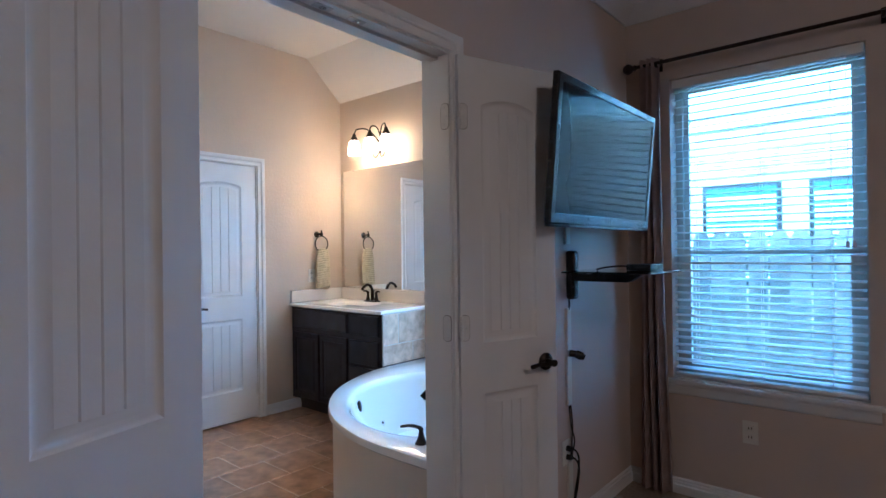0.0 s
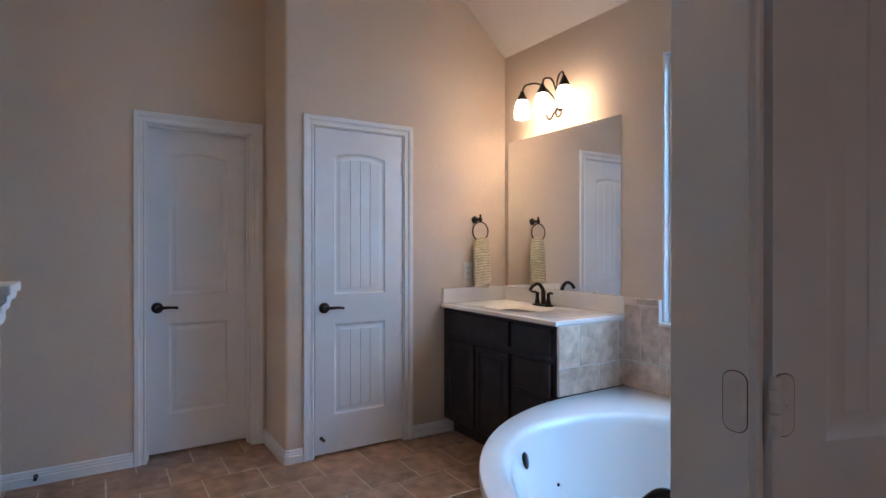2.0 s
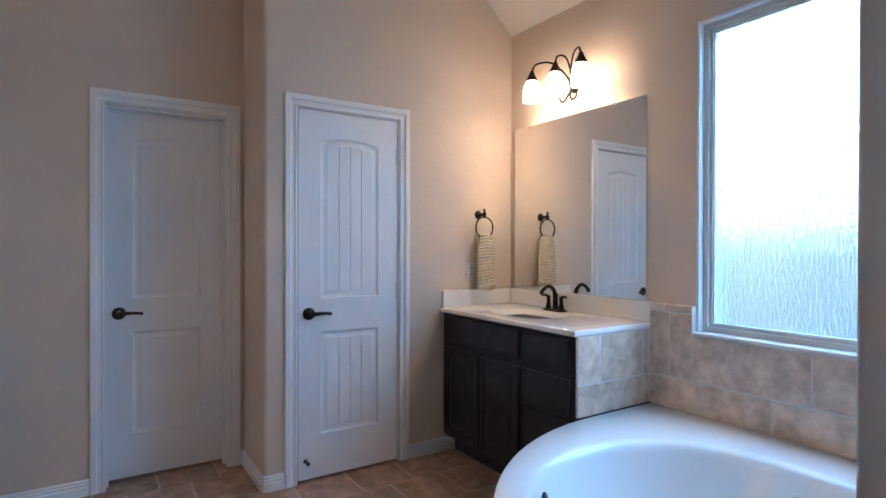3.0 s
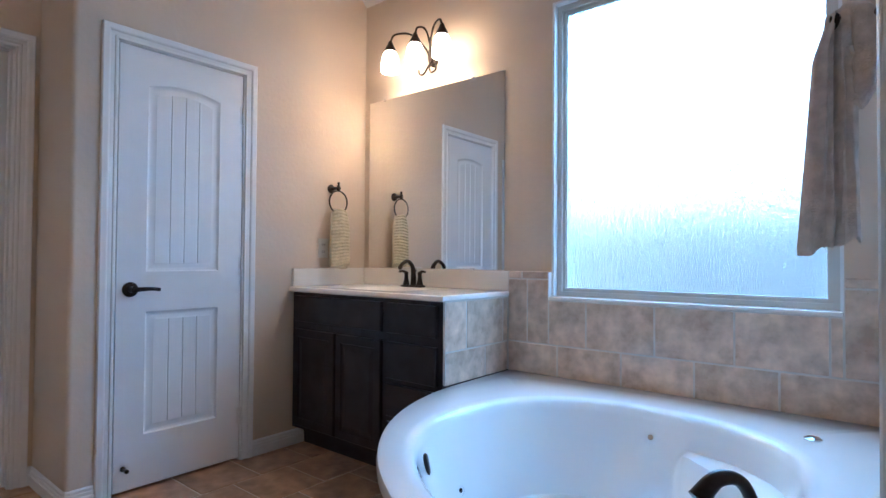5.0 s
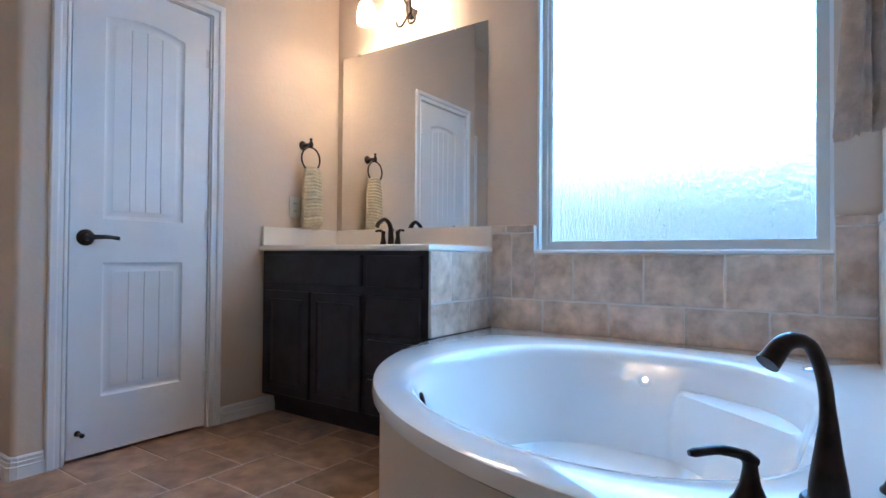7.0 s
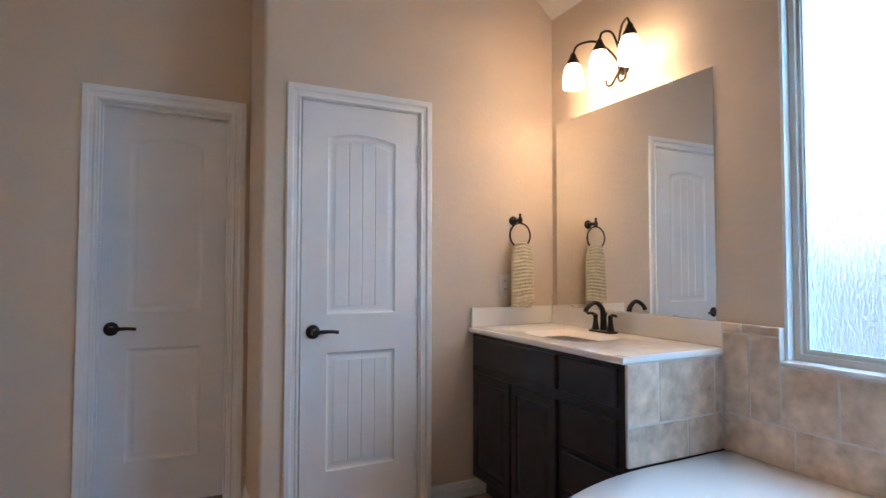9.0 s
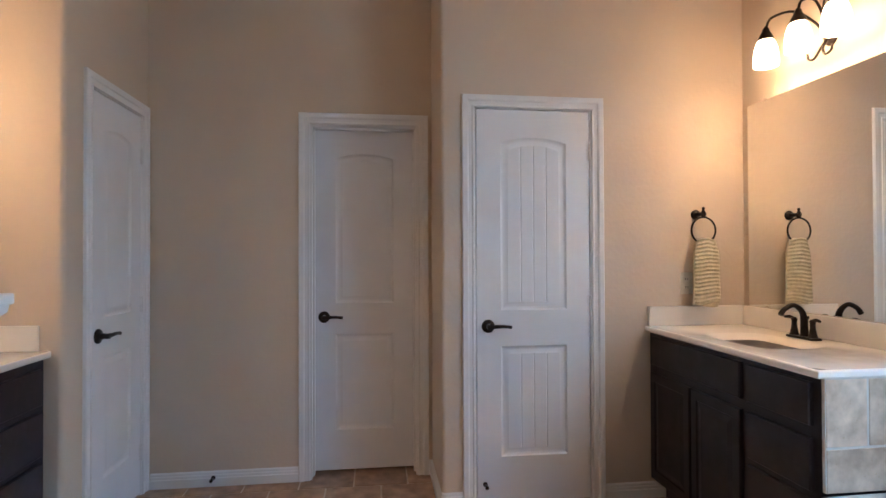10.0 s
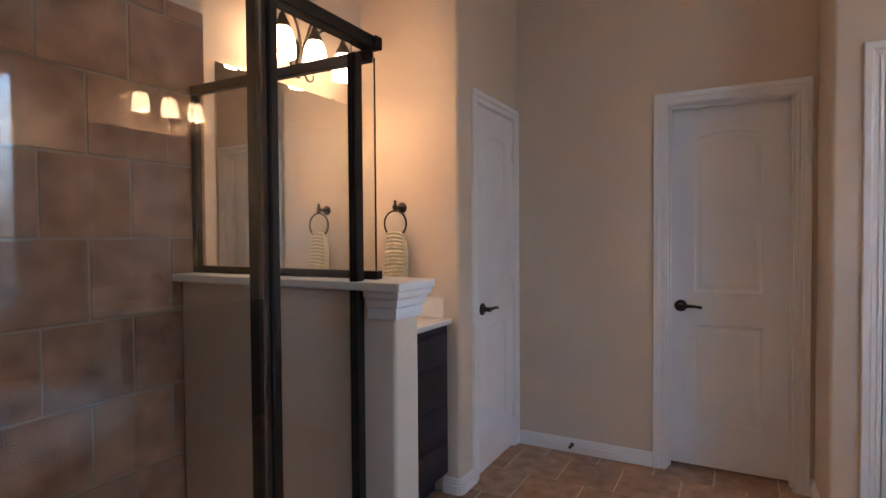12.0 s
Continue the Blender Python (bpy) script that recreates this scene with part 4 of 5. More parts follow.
def tub_filler():
    e = empty("tub_faucet", pose(-1.440, 1.583, TZ))
    rot = pose(0, 0, 0, 0, 0, 139)
    pts = [rot @ p for p in spline([(0, 0, 0.006), (0, 0.001, 0.058), (0, 0.001, 0.123), (0, 0.010, 0.183), (0, 0.034, 0.227), (0, 0.074, 0.233), (0, 0.107, 0.204)], 8)]
    n = len(pts)
    rad = []
    for i in range(n):
        t = i / (n - 1)
        rad.append(0.026 - 0.0160 * smooth01(t / 0.42) if t < 0.72 else 0.0105 + 0.0055 * (t - 0.72) / 0.28)
    part("spout", tube(pts, rad, 18), BRONZE, e, "tall arched spout", True)
    part("flange", lathe([(0.036, 0.0), (0.036, 0.004), (0.033, 0.008)], Matrix(), 28), BRONZE, e, "", True)
    for x, y, turn in ((-1.532, 1.514, 128), (-1.350, 1.684, 352)):
        m = pose(x + 1.440, y - 1.583, 0, 0, 0, turn)
        body = part("faucet_handle", lathe([(0.027, 0.0), (0.027, 0.004), (0.022, 0.010), (0.014, 0.030), (0.0105, 0.050), (0.010, 0.056), (0.0115, 0.061), (0.007, 0.067)], m, 24), BRONZE, e, "", True)
        lv = [m @ p for p in spline([(0, -0.006, 0.060), (0, 0.012, 0.071), (0, 0.046, 0.078), (0, 0.090, 0.074)], 6)]
        part("lever", tube(lv, [0.009] * 6 + [0.0075] * 6 + [0.0065] * 6 + [0.004], 12, 1.3), BRONZE, body, "", True)
    tagged(e, "oil-rubbed bronze tub faucet with arched spout and two levers", "faucet")


tub_filler()


# ---- bath towel on a hook beside the window ----
def bath_towel():
    hx, hy, hz = -1.362, 1.975, 1.558
    hook = empty("robe_hook", pose(EB, hy, hz, 0, 0, -90))
    part("wall_plate", lathe([(0.027, 0), (0.027, 0.005), (0.018, 0.012), (0.011, 0.018), (0.010, 0.024)], pose(0, 0, 0.004, 90, 0, 0), 22), BRONZE, hook, "", True)
    part("arm", tube(spline([(0, -0.018, 0.004), (0, -0.045, -0.002), (0, EB * -1 + hx + 0.004, 0.0)], 6), [0.0095] * 4 + [0.008] * 5 + [0.010] * 4, 12), BRONZE, hook, "", True)
    part("knob", lathe([(0.009, -0.010), (0.016, -0.004), (0.0185, 0.004), (0.015, 0.012), (0.006, 0.016)], pose(0, hx - EB, 0, 90, 0, 0), 20), BRONZE, hook, "", True)
    tagged(hook, "oil-rubbed bronze robe hook on the tub wall", "hook")

    # long tail: two panels with a crease between them, flared to an uneven hem
    side, out = Vector((0.84, 0.54, 0)), Vector((0.54, -0.84, 0))
    bm = bmesh.new()
    nu, nv = 84, 64
    rows = []
    for j in range(nv + 1):
        v = j / nv
        half = 0.013 + 0.023 * smooth01(v / 0.22) + 0.022 * v ** 1.3
        thick = 0.015 + 0.011 * smooth01(v / 0.5)
        band = -0.0022 if 0.60 < v < 0.68 or 0.86 < v < 0.885 else 0.0
        row = []
        for i in range(nu):
            a = 2 * math.pi * i / nu
            c, sn = math.cos(a), math.sin(a)
            u = abs(c) ** 0.8 * (1 if c > 0 else -1)
            crease = 0.95 * math.exp(-((u + 0.06 - 0.12 * v) / 0.13) ** 2)
            n = thick * abs(sn) ** 0.7 * (1 if sn > 0 else -1)
            n = n * (1 - crease) + band if sn > 0 else n * 0.7
            n += 0.0035 * math.sin(9 * u + 2.2 * v) + 0.002 * math.sin(17 * u - 3 * v)
            drop = 0.462 + (0.020 if u < 0 else 0.0) + 0.010 * math.sin(6 * u + 0.6) - (0.012 if sn < 0 else 0.0)
            top = 0.010 * (1 - abs(u)) * (1 - v)
            p = Vector((hx - 0.006 - 0.010 * v, hy - 0.012 * v, hz + 0.012 + top - drop * v)) + side * (half * u) + out * n
            row.append(bm.verts.new((min(p.x, EB - 0.02), p.y, p.z)))
        rows.append(row)
    for a, b in zip(rows, rows[1:]):
        for i in range(nu):
            bm.faces.new((a[i], a[(i + 1) % nu], b[(i + 1) % nu], b[i]))
    bm.faces.new(rows[0])
    mid = Vector((hx - 0.016, hy - 0.012, 0))
    inner = [bm.verts.new(v.co + (Vector((mid.x, mid.y, v.co.z)) - v.co) * (0.22 + 0.14 * math.sin(i * 0.9)) + Vector((0, 0, 0.022 + 0.016 * math.sin(i * 0.45)))) for i, v in enumerate(rows[-1])]
    for i in range(nu):
        bm.faces.new((rows[-1][i], rows[-1][(i + 1) % nu], inner[(i + 1) % nu], inner[i]))
    bm.faces.new(inner)
    tagged(obj("bath_towel", bm, TOWEL_D, True), "taupe bath towel hanging in two long folds from a hook", "towel", "bath towels")

    # second towel: a fat loop slung back over the hook towards the wall
    bm = tube(spline([(hx + 0.008, hy + 0.006, hz - 0.055), (hx + 0.012, hy + 0.004, hz + 0.002), (hx + 0.034, hy + 0.004, hz + 0.012), (hx + 0.048, hy + 0.006, hz - 0.045), (hx + 0.044, hy + 0.008, hz - 0.120), (hx + 0.030, hy + 0.008, hz - 0.165), (hx + 0.016, hy + 0.008, hz - 0.135), (hx + 0.010, hy + 0.006, hz - 0.080)], 7),
              [0.015 + 0.010 * math.sin(math.pi * min(1, k / 40)) + 0.0022 * math.sin(k * 1.3) for k in range(50)], 22, 0.92)
    for v in bm.verts:
        v.co += Vector((0.0, 1.0, 0.4)) * (0.0022 * math.sin(95 * v.co.z + 60 * v.co.y))
        v.co.x = min(v.co.x, EB - 0.006)
    tagged(obj("bath_towel", bm, TOWEL_D, True), "taupe towel bunched in a loop over the hook", "towel", "bath towels")


bath_towel()


# ---- shower ----
def shower():
    kw = structure("knee_wall", add_box(bmesh.new(), KX0, KX1, SB + 0.014, KN, -0.1, 1.180, 0.012, 3), PAINT, "beige painted knee wall of the shower", "wall", True)
    cap = empty("knee_wall_cap", pose(0, 0, 0))
    part("top_board", box(KX0 - 0.036, KX1 + 0.036, SB + 0.015, KN + 0.036, 1.182, 1.206, 0.004), WHITE, cap)
    bm = bmesh.new()
    prof = [(0.0, 1.104), (0.005, 1.104), (0.008, 1.114), (0.008, 1.134), (0.015, 1.140), (0.018, 1.158), (0.027, 1.166), (0.029, 1.181), (0.0, 1.181)]
    rows = []
    for o, z in prof:
        rows.append([bm.verts.new(v) for v in ((KX0 - o, SB + 0.003, z), (KX0 - o, KN + o, z), (KX1 + o, KN + o, z), (KX1 + o, SF + 0.03, z))])
    for a, b in zip(rows, rows[1:]):
        for i in range(3):
            bm.faces.new((a[i], a[i + 1], b[i + 1], b[i]))
    bm.faces.new([r[3] for r in rows])
    part("bed_moulding", bm, WHITE, cap, "stepped white moulding", True)
    tagged(cap, "white moulded wooden cap on the knee wall", "wall cap")
    e = empty("shower_enclosure", pose(0, 0, 0))
    gx = (KX0 + KX1) / 2
    top = 1.85
    gl = part("side_pane", box(gx - 0.004, gx + 0.004, SB + 0.03, SF + 0.012, 1.208, top - 0.02), CLEAR, e, "clear glass panel on the knee wall")
    part("side_sill", box(gx - 0.014, gx + 0.014, SB + 0.016, SF + 0.024, 1.2065, 1.230, 0.002, 1), FRAMEBLK, e)
    part("side_header", box(gx - 0.016, gx + 0.016, SB + 0.016, SF - 0.001, top - 0.03, top, 0.002, 1), FRAMEBLK, e)
    part("wall_jamb", box(gx - 0.014, gx + 0.014, SB + 0.016, SB + 0.042, 1.230, top - 0.03, 0.002, 1), FRAMEBLK, e)
    part("corner_post", box(KX1 + 0.001, KX1 + 0.033, SF - 0.016, SF + 0.016, 0.0, top - 0.03, 0.003, 1), FRAMEBLK, e)
    part("header", box(gx - 0.016, EB - 0.012, SF - 0.022, SF + 0.022, top, top + 0.036, 0.003, 1), FRAMEBLK, e)
    part("header", box(gx - 0.016, gx + 0.016, SF + 0.0225, SF + 0.03, top, top + 0.036, 0.003, 1), FRAMEBLK, e)
    for a, b in ((PX - 0.030, PX - 0.002), (PX + 0.002, PX + 0.034)):
        part("strike_post", box(a, b, SF - 0.018, SF + 0.018, 0.0, top, 0.004, 1), FRAMEBLK, e)
    part("wall_post", box(EB - 0.040, EB - 0.012, SF - 0.016, SF + 0.016, 0.0, top, 0.003, 1), FRAMEBLK, e)
    part("bottom_rail", box(KX1 + 0.034, EB - 0.041, SF - 0.018, SF + 0.018, 0.0, 0.035, 0.003, 1), FRAMEBLK, e)
    p1 = part("fixed_pane", box(KX1 + 0.03, PX - 0.025, SF - 0.003, SF + 0.003, 0.03, top + 0.005), CLEAR, e, "clear glass fixed pane")
    p2 = part("door_pane", box(PX + 0.03, EB - 0.036, SF - 0.003, SF + 0.003, 0.04, top - 0.004), CLEAR, e, "clear glass shower door")
    # the door stands a hair open on its wall hinges
    p2.matrix_basis = Matrix.Translation((EB - 0.038, SF, 0)) @ pose(0, 0, 0, 0, 0, -2.3) @ Matrix.Translation((0.038 - EB, -SF, 0))
    for p in (gl, p1, p2):
        p.visible_shadow = False
    tagged(e, "dark bronze framed clear glass shower enclosure", "shower")


shower()


# ---- bedroom window ----
def window_bedroom():
    x0, x1, z0, z1 = BW
    e = empty("window_2", pose(0, 0, 0))
    ya, yb = BN + 0.095, BN + 0.15
    mid = 1.30

    def ring(a0, a1, b0, b1, wdt, y0, y1):
        bm = bmesh.new()
        add_box(bm, a0, a0 + wdt, y0, y1, b0, b1)
        add_box(bm, a1 - wdt, a1, y0, y1, b0, b1)
        add_box(bm, a0 + wdt, a1 - wdt, y0, y1, b0, b0 + wdt)
        add_box(bm, a0 + wdt, a1 - wdt, y0, y1, b1 - wdt, b1)
        return bm
    part("window_frame", ring(x0 + 0.002, x1 - 0.002, z0 + 0.002, z1 - 0.002, 0.034, ya, yb), ALU, e, "almond vinyl frame")
    part("upper_sash", ring(x0 + 0.036, x1 - 0.036, mid - 0.01, z1 - 0.036, 0.026, ya + 0.028, ya + 0.05), ALU, e)
    part("lower_sash", ring(x0 + 0.036, x1 - 0.036, z0 + 0.036, mid + 0.022, 0.034, ya + 0.002, ya + 0.026), ALU, e)
    for xx in (x0 + 0.20, x1 - 0.20):
        part("sash_lock", box(xx - 0.03, xx + 0.03, ya - 0.012, ya + 0.002, mid + 0.006, mid + 0.022, 0.004), IVORY, e, "", True)
    for n, a, b, y in (("upper_pane", mid + 0.016, z1 - 0.062, ya + 0.036), ("lower_pane", z0 + 0.07, mid - 0.012, ya + 0.012)):
        p = part(n, box(x0 + 0.062, x1 - 0.062, y, y + 0.004, a, b), BEDGLASS, e, "clear window glass")
        p.visible_shadow = False
    part("window_sill", box(x0 - 0.06, x1 + 0.06, BN - 0.035, BN - 0.0005, z0 - 0.024, z0, 0.006, 3), WHITE, e, "white wooden sill", True)
    part("stool", box(x0 + 0.001, x1 - 0.001, BN, BN + 0.094, z0, z0 + 0.004), WHITE, e)
    bm = bmesh.new()
    prof = [(-0.001, 0.0), (-0.018, 0.0), (-0.020, -0.012), (-0.014, -0.022), (-0.016, -0.045), (-0.008, -0.058), (-0.001, -0.062)]
    rows = [[bm.verts.new((xx, BN + p, z0 - 0.0245 + q)) for p, q in prof] for xx in (x0 - 0.04, x1 + 0.04)]
    for i in range(len(prof) - 1):
        bm.faces.new((rows[0][i], rows[0][i + 1], rows[1][i + 1], rows[1][i]))
    bm.faces.new(rows[0]); bm.faces.new(rows[1])
    part("sill_apron", bm, WHITE, e, "moulded white apron", True)
    tagged(e, "almond single-hung bedroom window with a white sill", "window", kind="structure")

    b = empty("window_blind", pose(0, 0, 0))
    yb0 = BN + 0.045
    part("head_rail", box(x0 + 0.006, x1 - 0.006, yb0 - 0.03, yb0 + 0.03, z1 - 0.05, z1 - 0.003, 0.004), BLIND, b, "", True)
    count = 38
    step = (z1 - 0.07 - (z0 + 0.055)) / (count - 1)
    bm = bmesh.new()
    pr = [(-0.025, 0.0), (-0.012, 0.0022), (0.0, 0.003), (0.012, 0.0022), (0.025, 0.0)]
    ra = [[bm.verts.new((xx, p, q + 0.0028)) for p, q in pr] + [bm.verts.new((xx, p, q)) for p, q in reversed(pr)] for xx in (x0 + 0.008, x1 - 0.008)]
    k = len(ra[0])
    for i in range(k):
        bm.faces.new((ra[0][i], ra[0][(i + 1) % k], ra[1][(i + 1) % k], ra[1][i]))
    bm.faces.new(ra[0][::-1]); bm.faces.new(ra[1])
    first = part("slat", bm, BLIND, b)
    tilt = pose(0, 0, 0, 9, 0, 0)
    first.matrix_basis = Matrix.Translation((0, yb0, z0 + 0.055)) @ tilt
    for i in range(1, count):
        s = new("slat", first.data)
        s.parent = b
        s.matrix_basis = Matrix.Translation((0, yb0, z0 + 0.055 + step * i)) @ tilt
    part("bottom_rail", box(x0 + 0.008, x1 - 0.008, yb0 - 0.026, yb0 + 0.026, z0 + 0.010, z0 + 0.030, 0.004), BLIND, b, "", True)
    for f in (0.14, 0.5, 0.84):
        xx = x0 + (x1 - x0) * f
        bm = bmesh.new()
        for yy in (yb0 - 0.027, yb0 + 0.027):
            add_tube(bm, [(xx, yy, z0 + 0.02), (xx, yy, (z0 + z1) / 2), (xx, yy, z1 - 0.05)], 0.0011, 6)
        part("ladder_cord", bm, BLIND, b, "white ladder cord")
    for xx in (x1 - 0.05, x1 - 0.075):
        part("pull_cord", tube([(xx, yb0 - 0.032, z1 - 0.05), (xx + 0.004, yb0 - 0.034, 1.7), (xx, yb0 - 0.034, 1.36)], 0.0012, 6), BLIND, b)
        part("tassel", lathe([(0.003, 0.03), (0.008, 0.02), (0.009, 0.0), (0.004, -0.003)], pose(xx, yb0 - 0.034, 1.33), 12), CURTAIN, b, "wooden cord tassel", True)
    tagged(b, "white open-slatted horizontal blind in the bedroom window", "blind")


window_bedroom()


def curtains():
    rod = empty("curtain_rod", pose(0, BN - 0.075, 2.345))
    part("rod", tube([(-1.06, 0, 0.0), (0.0, 0, 0.0), (1.06, 0, 0.0)], 0.010, 12), BRONZE, rod, "", True)
    part("finial", lathe([(0.010, 0), (0.018, 0.008), (0.012, 0.018), (0.024, 0.03), (0.030, 0.048), (0.022, 0.066), (0.008, 0.074)], pose(-1.06, 0, 0, 0, -90, 0), 16), BRONZE, rod, "", True)
    for x in (-0.952, 0.016):
        bm = tube(spline([(x, 0.073, 0.01), (x, 0.03, -0.012), (x, 0.0, -0.016), (x, -0.016, 0.004)], 5), 0.007, 10)
        add_box(bm, x - 0.012, x + 0.012, 0.068, 0.0745, -0.03, 0.04)
        part("bracket", bm, BRONZE, rod, "", True)
    tagged(rod, "dark bronze curtain rod above the bedroom window", "curtain rod")
    bm = bmesh.new()
    rows = []
    n, m = 90, 26
    for j in range(m + 1):
        v = j / m
        z = 2.375 - v * 2.355
        spread = 0.105 + 0.05 * v - 0.012 * math.sin(v * 3.1)
        row = []
        for i in range(n + 1):
            u = i / n
            fold = math.sin(u * 2 * math.pi * 3.5 + 0.3 * math.sin(4 * v)) * (0.026 + 0.008 * v) + 0.006 * math.sin(u * 31 + 5 * v)
            row.append(bm.verts.new((-1.044 - 0.01 * v + spread * u + 0.006 * math.sin(u * 22), BN - 0.076 + fold, z)))
        rows.append(row)
    for a, b in zip(rows, rows[1:]):
        for i in range(n):
            bm.faces.new((a[i], a[i + 1], b[i + 1], b[i]))
    bmesh.ops.solidify(bm, geom=bm.faces[:], thickness=0.002)
    tagged(obj("curtain", bm, CURTAIN, True), "mauve-brown gathered grommet curtain beside the window", "curtain")


curtains()


def television():
    m = pose(-0.911, 2.085, 1.715, 5, 0, 90)
    e = empty("television", m)
    w, h = 0.50, 0.282
    bm = bmesh.new()
    rows = [(0.0, 0.022), (0.0, 0.0), (0.004, -0.006), (0.030, -0.006), (0.034, 0.0)]
    loops = [[bm.verts.new((x, y, z)) for x, z in ((-w + i, -h + i * 1.25), (w - i, -h + i * 1.25), (w - i, h - i), (-w + i, h - i))] for i, y in rows]
    for a, b in zip(loops, loops[1:]):
        for k in range(4):
            bm.faces.new((a[k], a[(k + 1) % 4], b[(k + 1) % 4], b[k]))
    part("bezel", bm, BLACKP, e, "glossy black bezel")
    part("screen", box(-w + 0.032, w - 0.032, -0.0015, 0.004, -h + 0.040, h - 0.032), SCREEN, e, "dark reflective screen")
    part("rear_case", box(-w + 0.05, w - 0.05, 0.006, 0.045, -h + 0.04, h - 0.03, 0.014, 3), BLACKP, e, "", True)
    part("bottom_strip", box(-w, w, -0.008, 0.02, -h - 0.012, -h, 0.004), BLACKP, e, "dark strip under the bezel", True)
    tagged(e, "black flat-screen television on a wall arm", "television")
    b = empty("tv_mount", pose(EX, 2.131, 1.70, 0, 0, 90))
    part("wall_plate", box(-0.06, 0.06, -0.02, 0.0, -0.12, 0.12, 0.004), BLACKP, b)
    part("arm", box(-0.02, 0.02, -0.16, -0.02, -0.03, 0.03, 0.004), BLACKP, b)
    tagged(b, "black television wall arm", "bracket")

    s = empty("component_shelf", pose(EX, 2.141, 1.215, 0, 0, 90))
    part("wall_bracket", box(-0.028, 0.028, -0.045, 0.0, -0.115, 0.115, 0.014, 3), BLACKP, s, "", True)
    bm = bmesh.new()
    pts = [(-0.016, -0.04), (-0.016, 0.006), (0.0, 0.006)]
    vs0 = [bm.verts.new(v) for v in ((-0.02, -0.04, -0.028), (-0.02, -0.30, -0.028), (-0.02, -0.36, 0.008), (-0.02, -0.04, 0.008))]
    vs1 = [bm.verts.new((0.02, v.co.y, v.co.z)) for v in vs0]
    bm.faces.new(vs0); bm.faces.new(vs1[::-1])
    for i in range(4):
        bm.faces.new((vs0[i], vs0[(i + 1) % 4], vs1[(i + 1) % 4], vs1[i]))
    part("arm", bm, BLACKP, s)
    part("shelf_glass", box(-0.19, 0.20, -0.46, -0.065, 0.016, 0.024, 0.003), TINTED, s, "dark tinted glass shelf")
    for x, y in ((-0.03, -0.12), (0.03, -0.32)):
        part("pad", lathe([(0.014, 0.008), (0.014, 0.016)], pose(x, y, 0), 16), CHROME, s)
    tagged(s, "black wall bracket with a tinted glass shelf", "shelf")
    bx = empty("media_box", pose(-0.824, 2.248, 1.240, 0, 0, 90))
    part("case", box(-0.08, 0.08, -0.055, 0.055, 0.0, 0.026, 0.004), BLACKP, bx)
    part("cable", tube(spline([(-0.08, 0.02, 0.012), (-0.14, 0.05, 0.02), (-0.18, 0.11, 0.014), (-0.15, 0.16, 0.004)], 6), 0.004, 8), BLACKP, bx, "", True)
    tagged(bx, "small black media box on the glass shelf", "set-top box")
    r = empty("cable_raceway", pose(EX, 2.126, 0, 0, 0, 90))
    for a, b2 in ((0.60, 0.83), (0.86, 1.06), (1.36, 1.62), (0.03, 0.34)):
        part("cover", box(-0.02, 0.02, -0.013, 0.0, a, b2, 0.003), IVORY, r)
    part("cord_clamp", tube(spline([(0.0, -0.01, 0.845), (0.02, -0.04, 0.84), (0.035, -0.07, 0.825)], 5), [0.016] * 5 + [0.02] * 4 + [0.014] * 2, 12, 0.6), BLACKP, r, "black plug hanging at the cover's joint", True)
    for k, dx in enumerate((-0.006, 0.008)):
        part("cord", tube(spline([(dx, -0.008, 0.61), (dx + 0.012, -0.012, 0.50), (0.03 - 2 * dx, -0.01, 0.42), (-0.01 + dx, -0.02, 0.36), (-0.03, -0.03, 0.40 - 0.04 * k)], 7), 0.0035, 8), BLACKP, r, "black power cord", True)
    part("cord", tube(spline([(0.0, -0.012, 1.10), (0.002, -0.012, 1.08), (0.0, -0.01, 1.05)], 5), 0.004, 8), BLACKP, r, "", True)
    for z in (0.405, 0.365):
        part("cord", tube(spline([(-0.03, -0.015, z), (-0.02, -0.045, z - 0.005), (0.005, -0.05, z - 0.05), (0.012, -0.04, z - 0.13), (0.0, -0.03, z - 0.22), (-0.02, -0.03, z - 0.32)], 7), 0.0045, 8), BLACKP, r, "black power cord", True)
        part("plug", lathe([(0.013, 0.008), (0.013, 0.022), (0.008, 0.034)], pose(-0.03, 0, z, 90, 0, 0), 12), BLACKP, r, "", True)
    tagged(r, "ivory cable cover strip with black cords down the wall", "cable cover")
    outlet(pose(EX, 2.095, 0.385, 0, 0, 90), "ivory bedroom outlet with two plugs")
    outlet(pose(-0.532, BN, 0.40), "white outlet under the bedroom window")


TINTED = glass_mat("tinted_glass", 0.02, (0.25, 0.45, 0.45))
television()


def bedroom_fill():
    """Unseen dome on the bedroom ceiling, added as fill to brighten the room."""
    e = empty("bedroom_fill_dome", pose(1.5, 0.35, 2.72, 180, 0, 0))
    part("pan", lathe([(0.17, 0.0), (0.17, 0.02), (0.155, 0.032)], Matrix(), 32), BRONZE, e, "", True)
    part("dome", lathe([(0.155, 0.03), (0.15, 0.06), (0.12, 0.095), (0.06, 0.118), (0.008, 0.124)], Matrix(), 32), DOME, e, "glowing dome added as fill light", True)
    tagged(e, "unseen dome added to the bedroom ceiling as fill light", "ceiling light")


DOME = bpy.data.materials.new("fill_dome_glow")
DOME.use_nodes = True
_d = DOME.node_tree.nodes["Principled BSDF"]
_d.inputs["Base Color"].default_value = (0.85, 0.8, 0.72, 1)
_d.inputs["Emission Color"].default_value = (1.0, 0.70, 0.45, 1)
_d.inputs["Emission Strength"].default_value = FILL_GLOW
bedroom_fill()


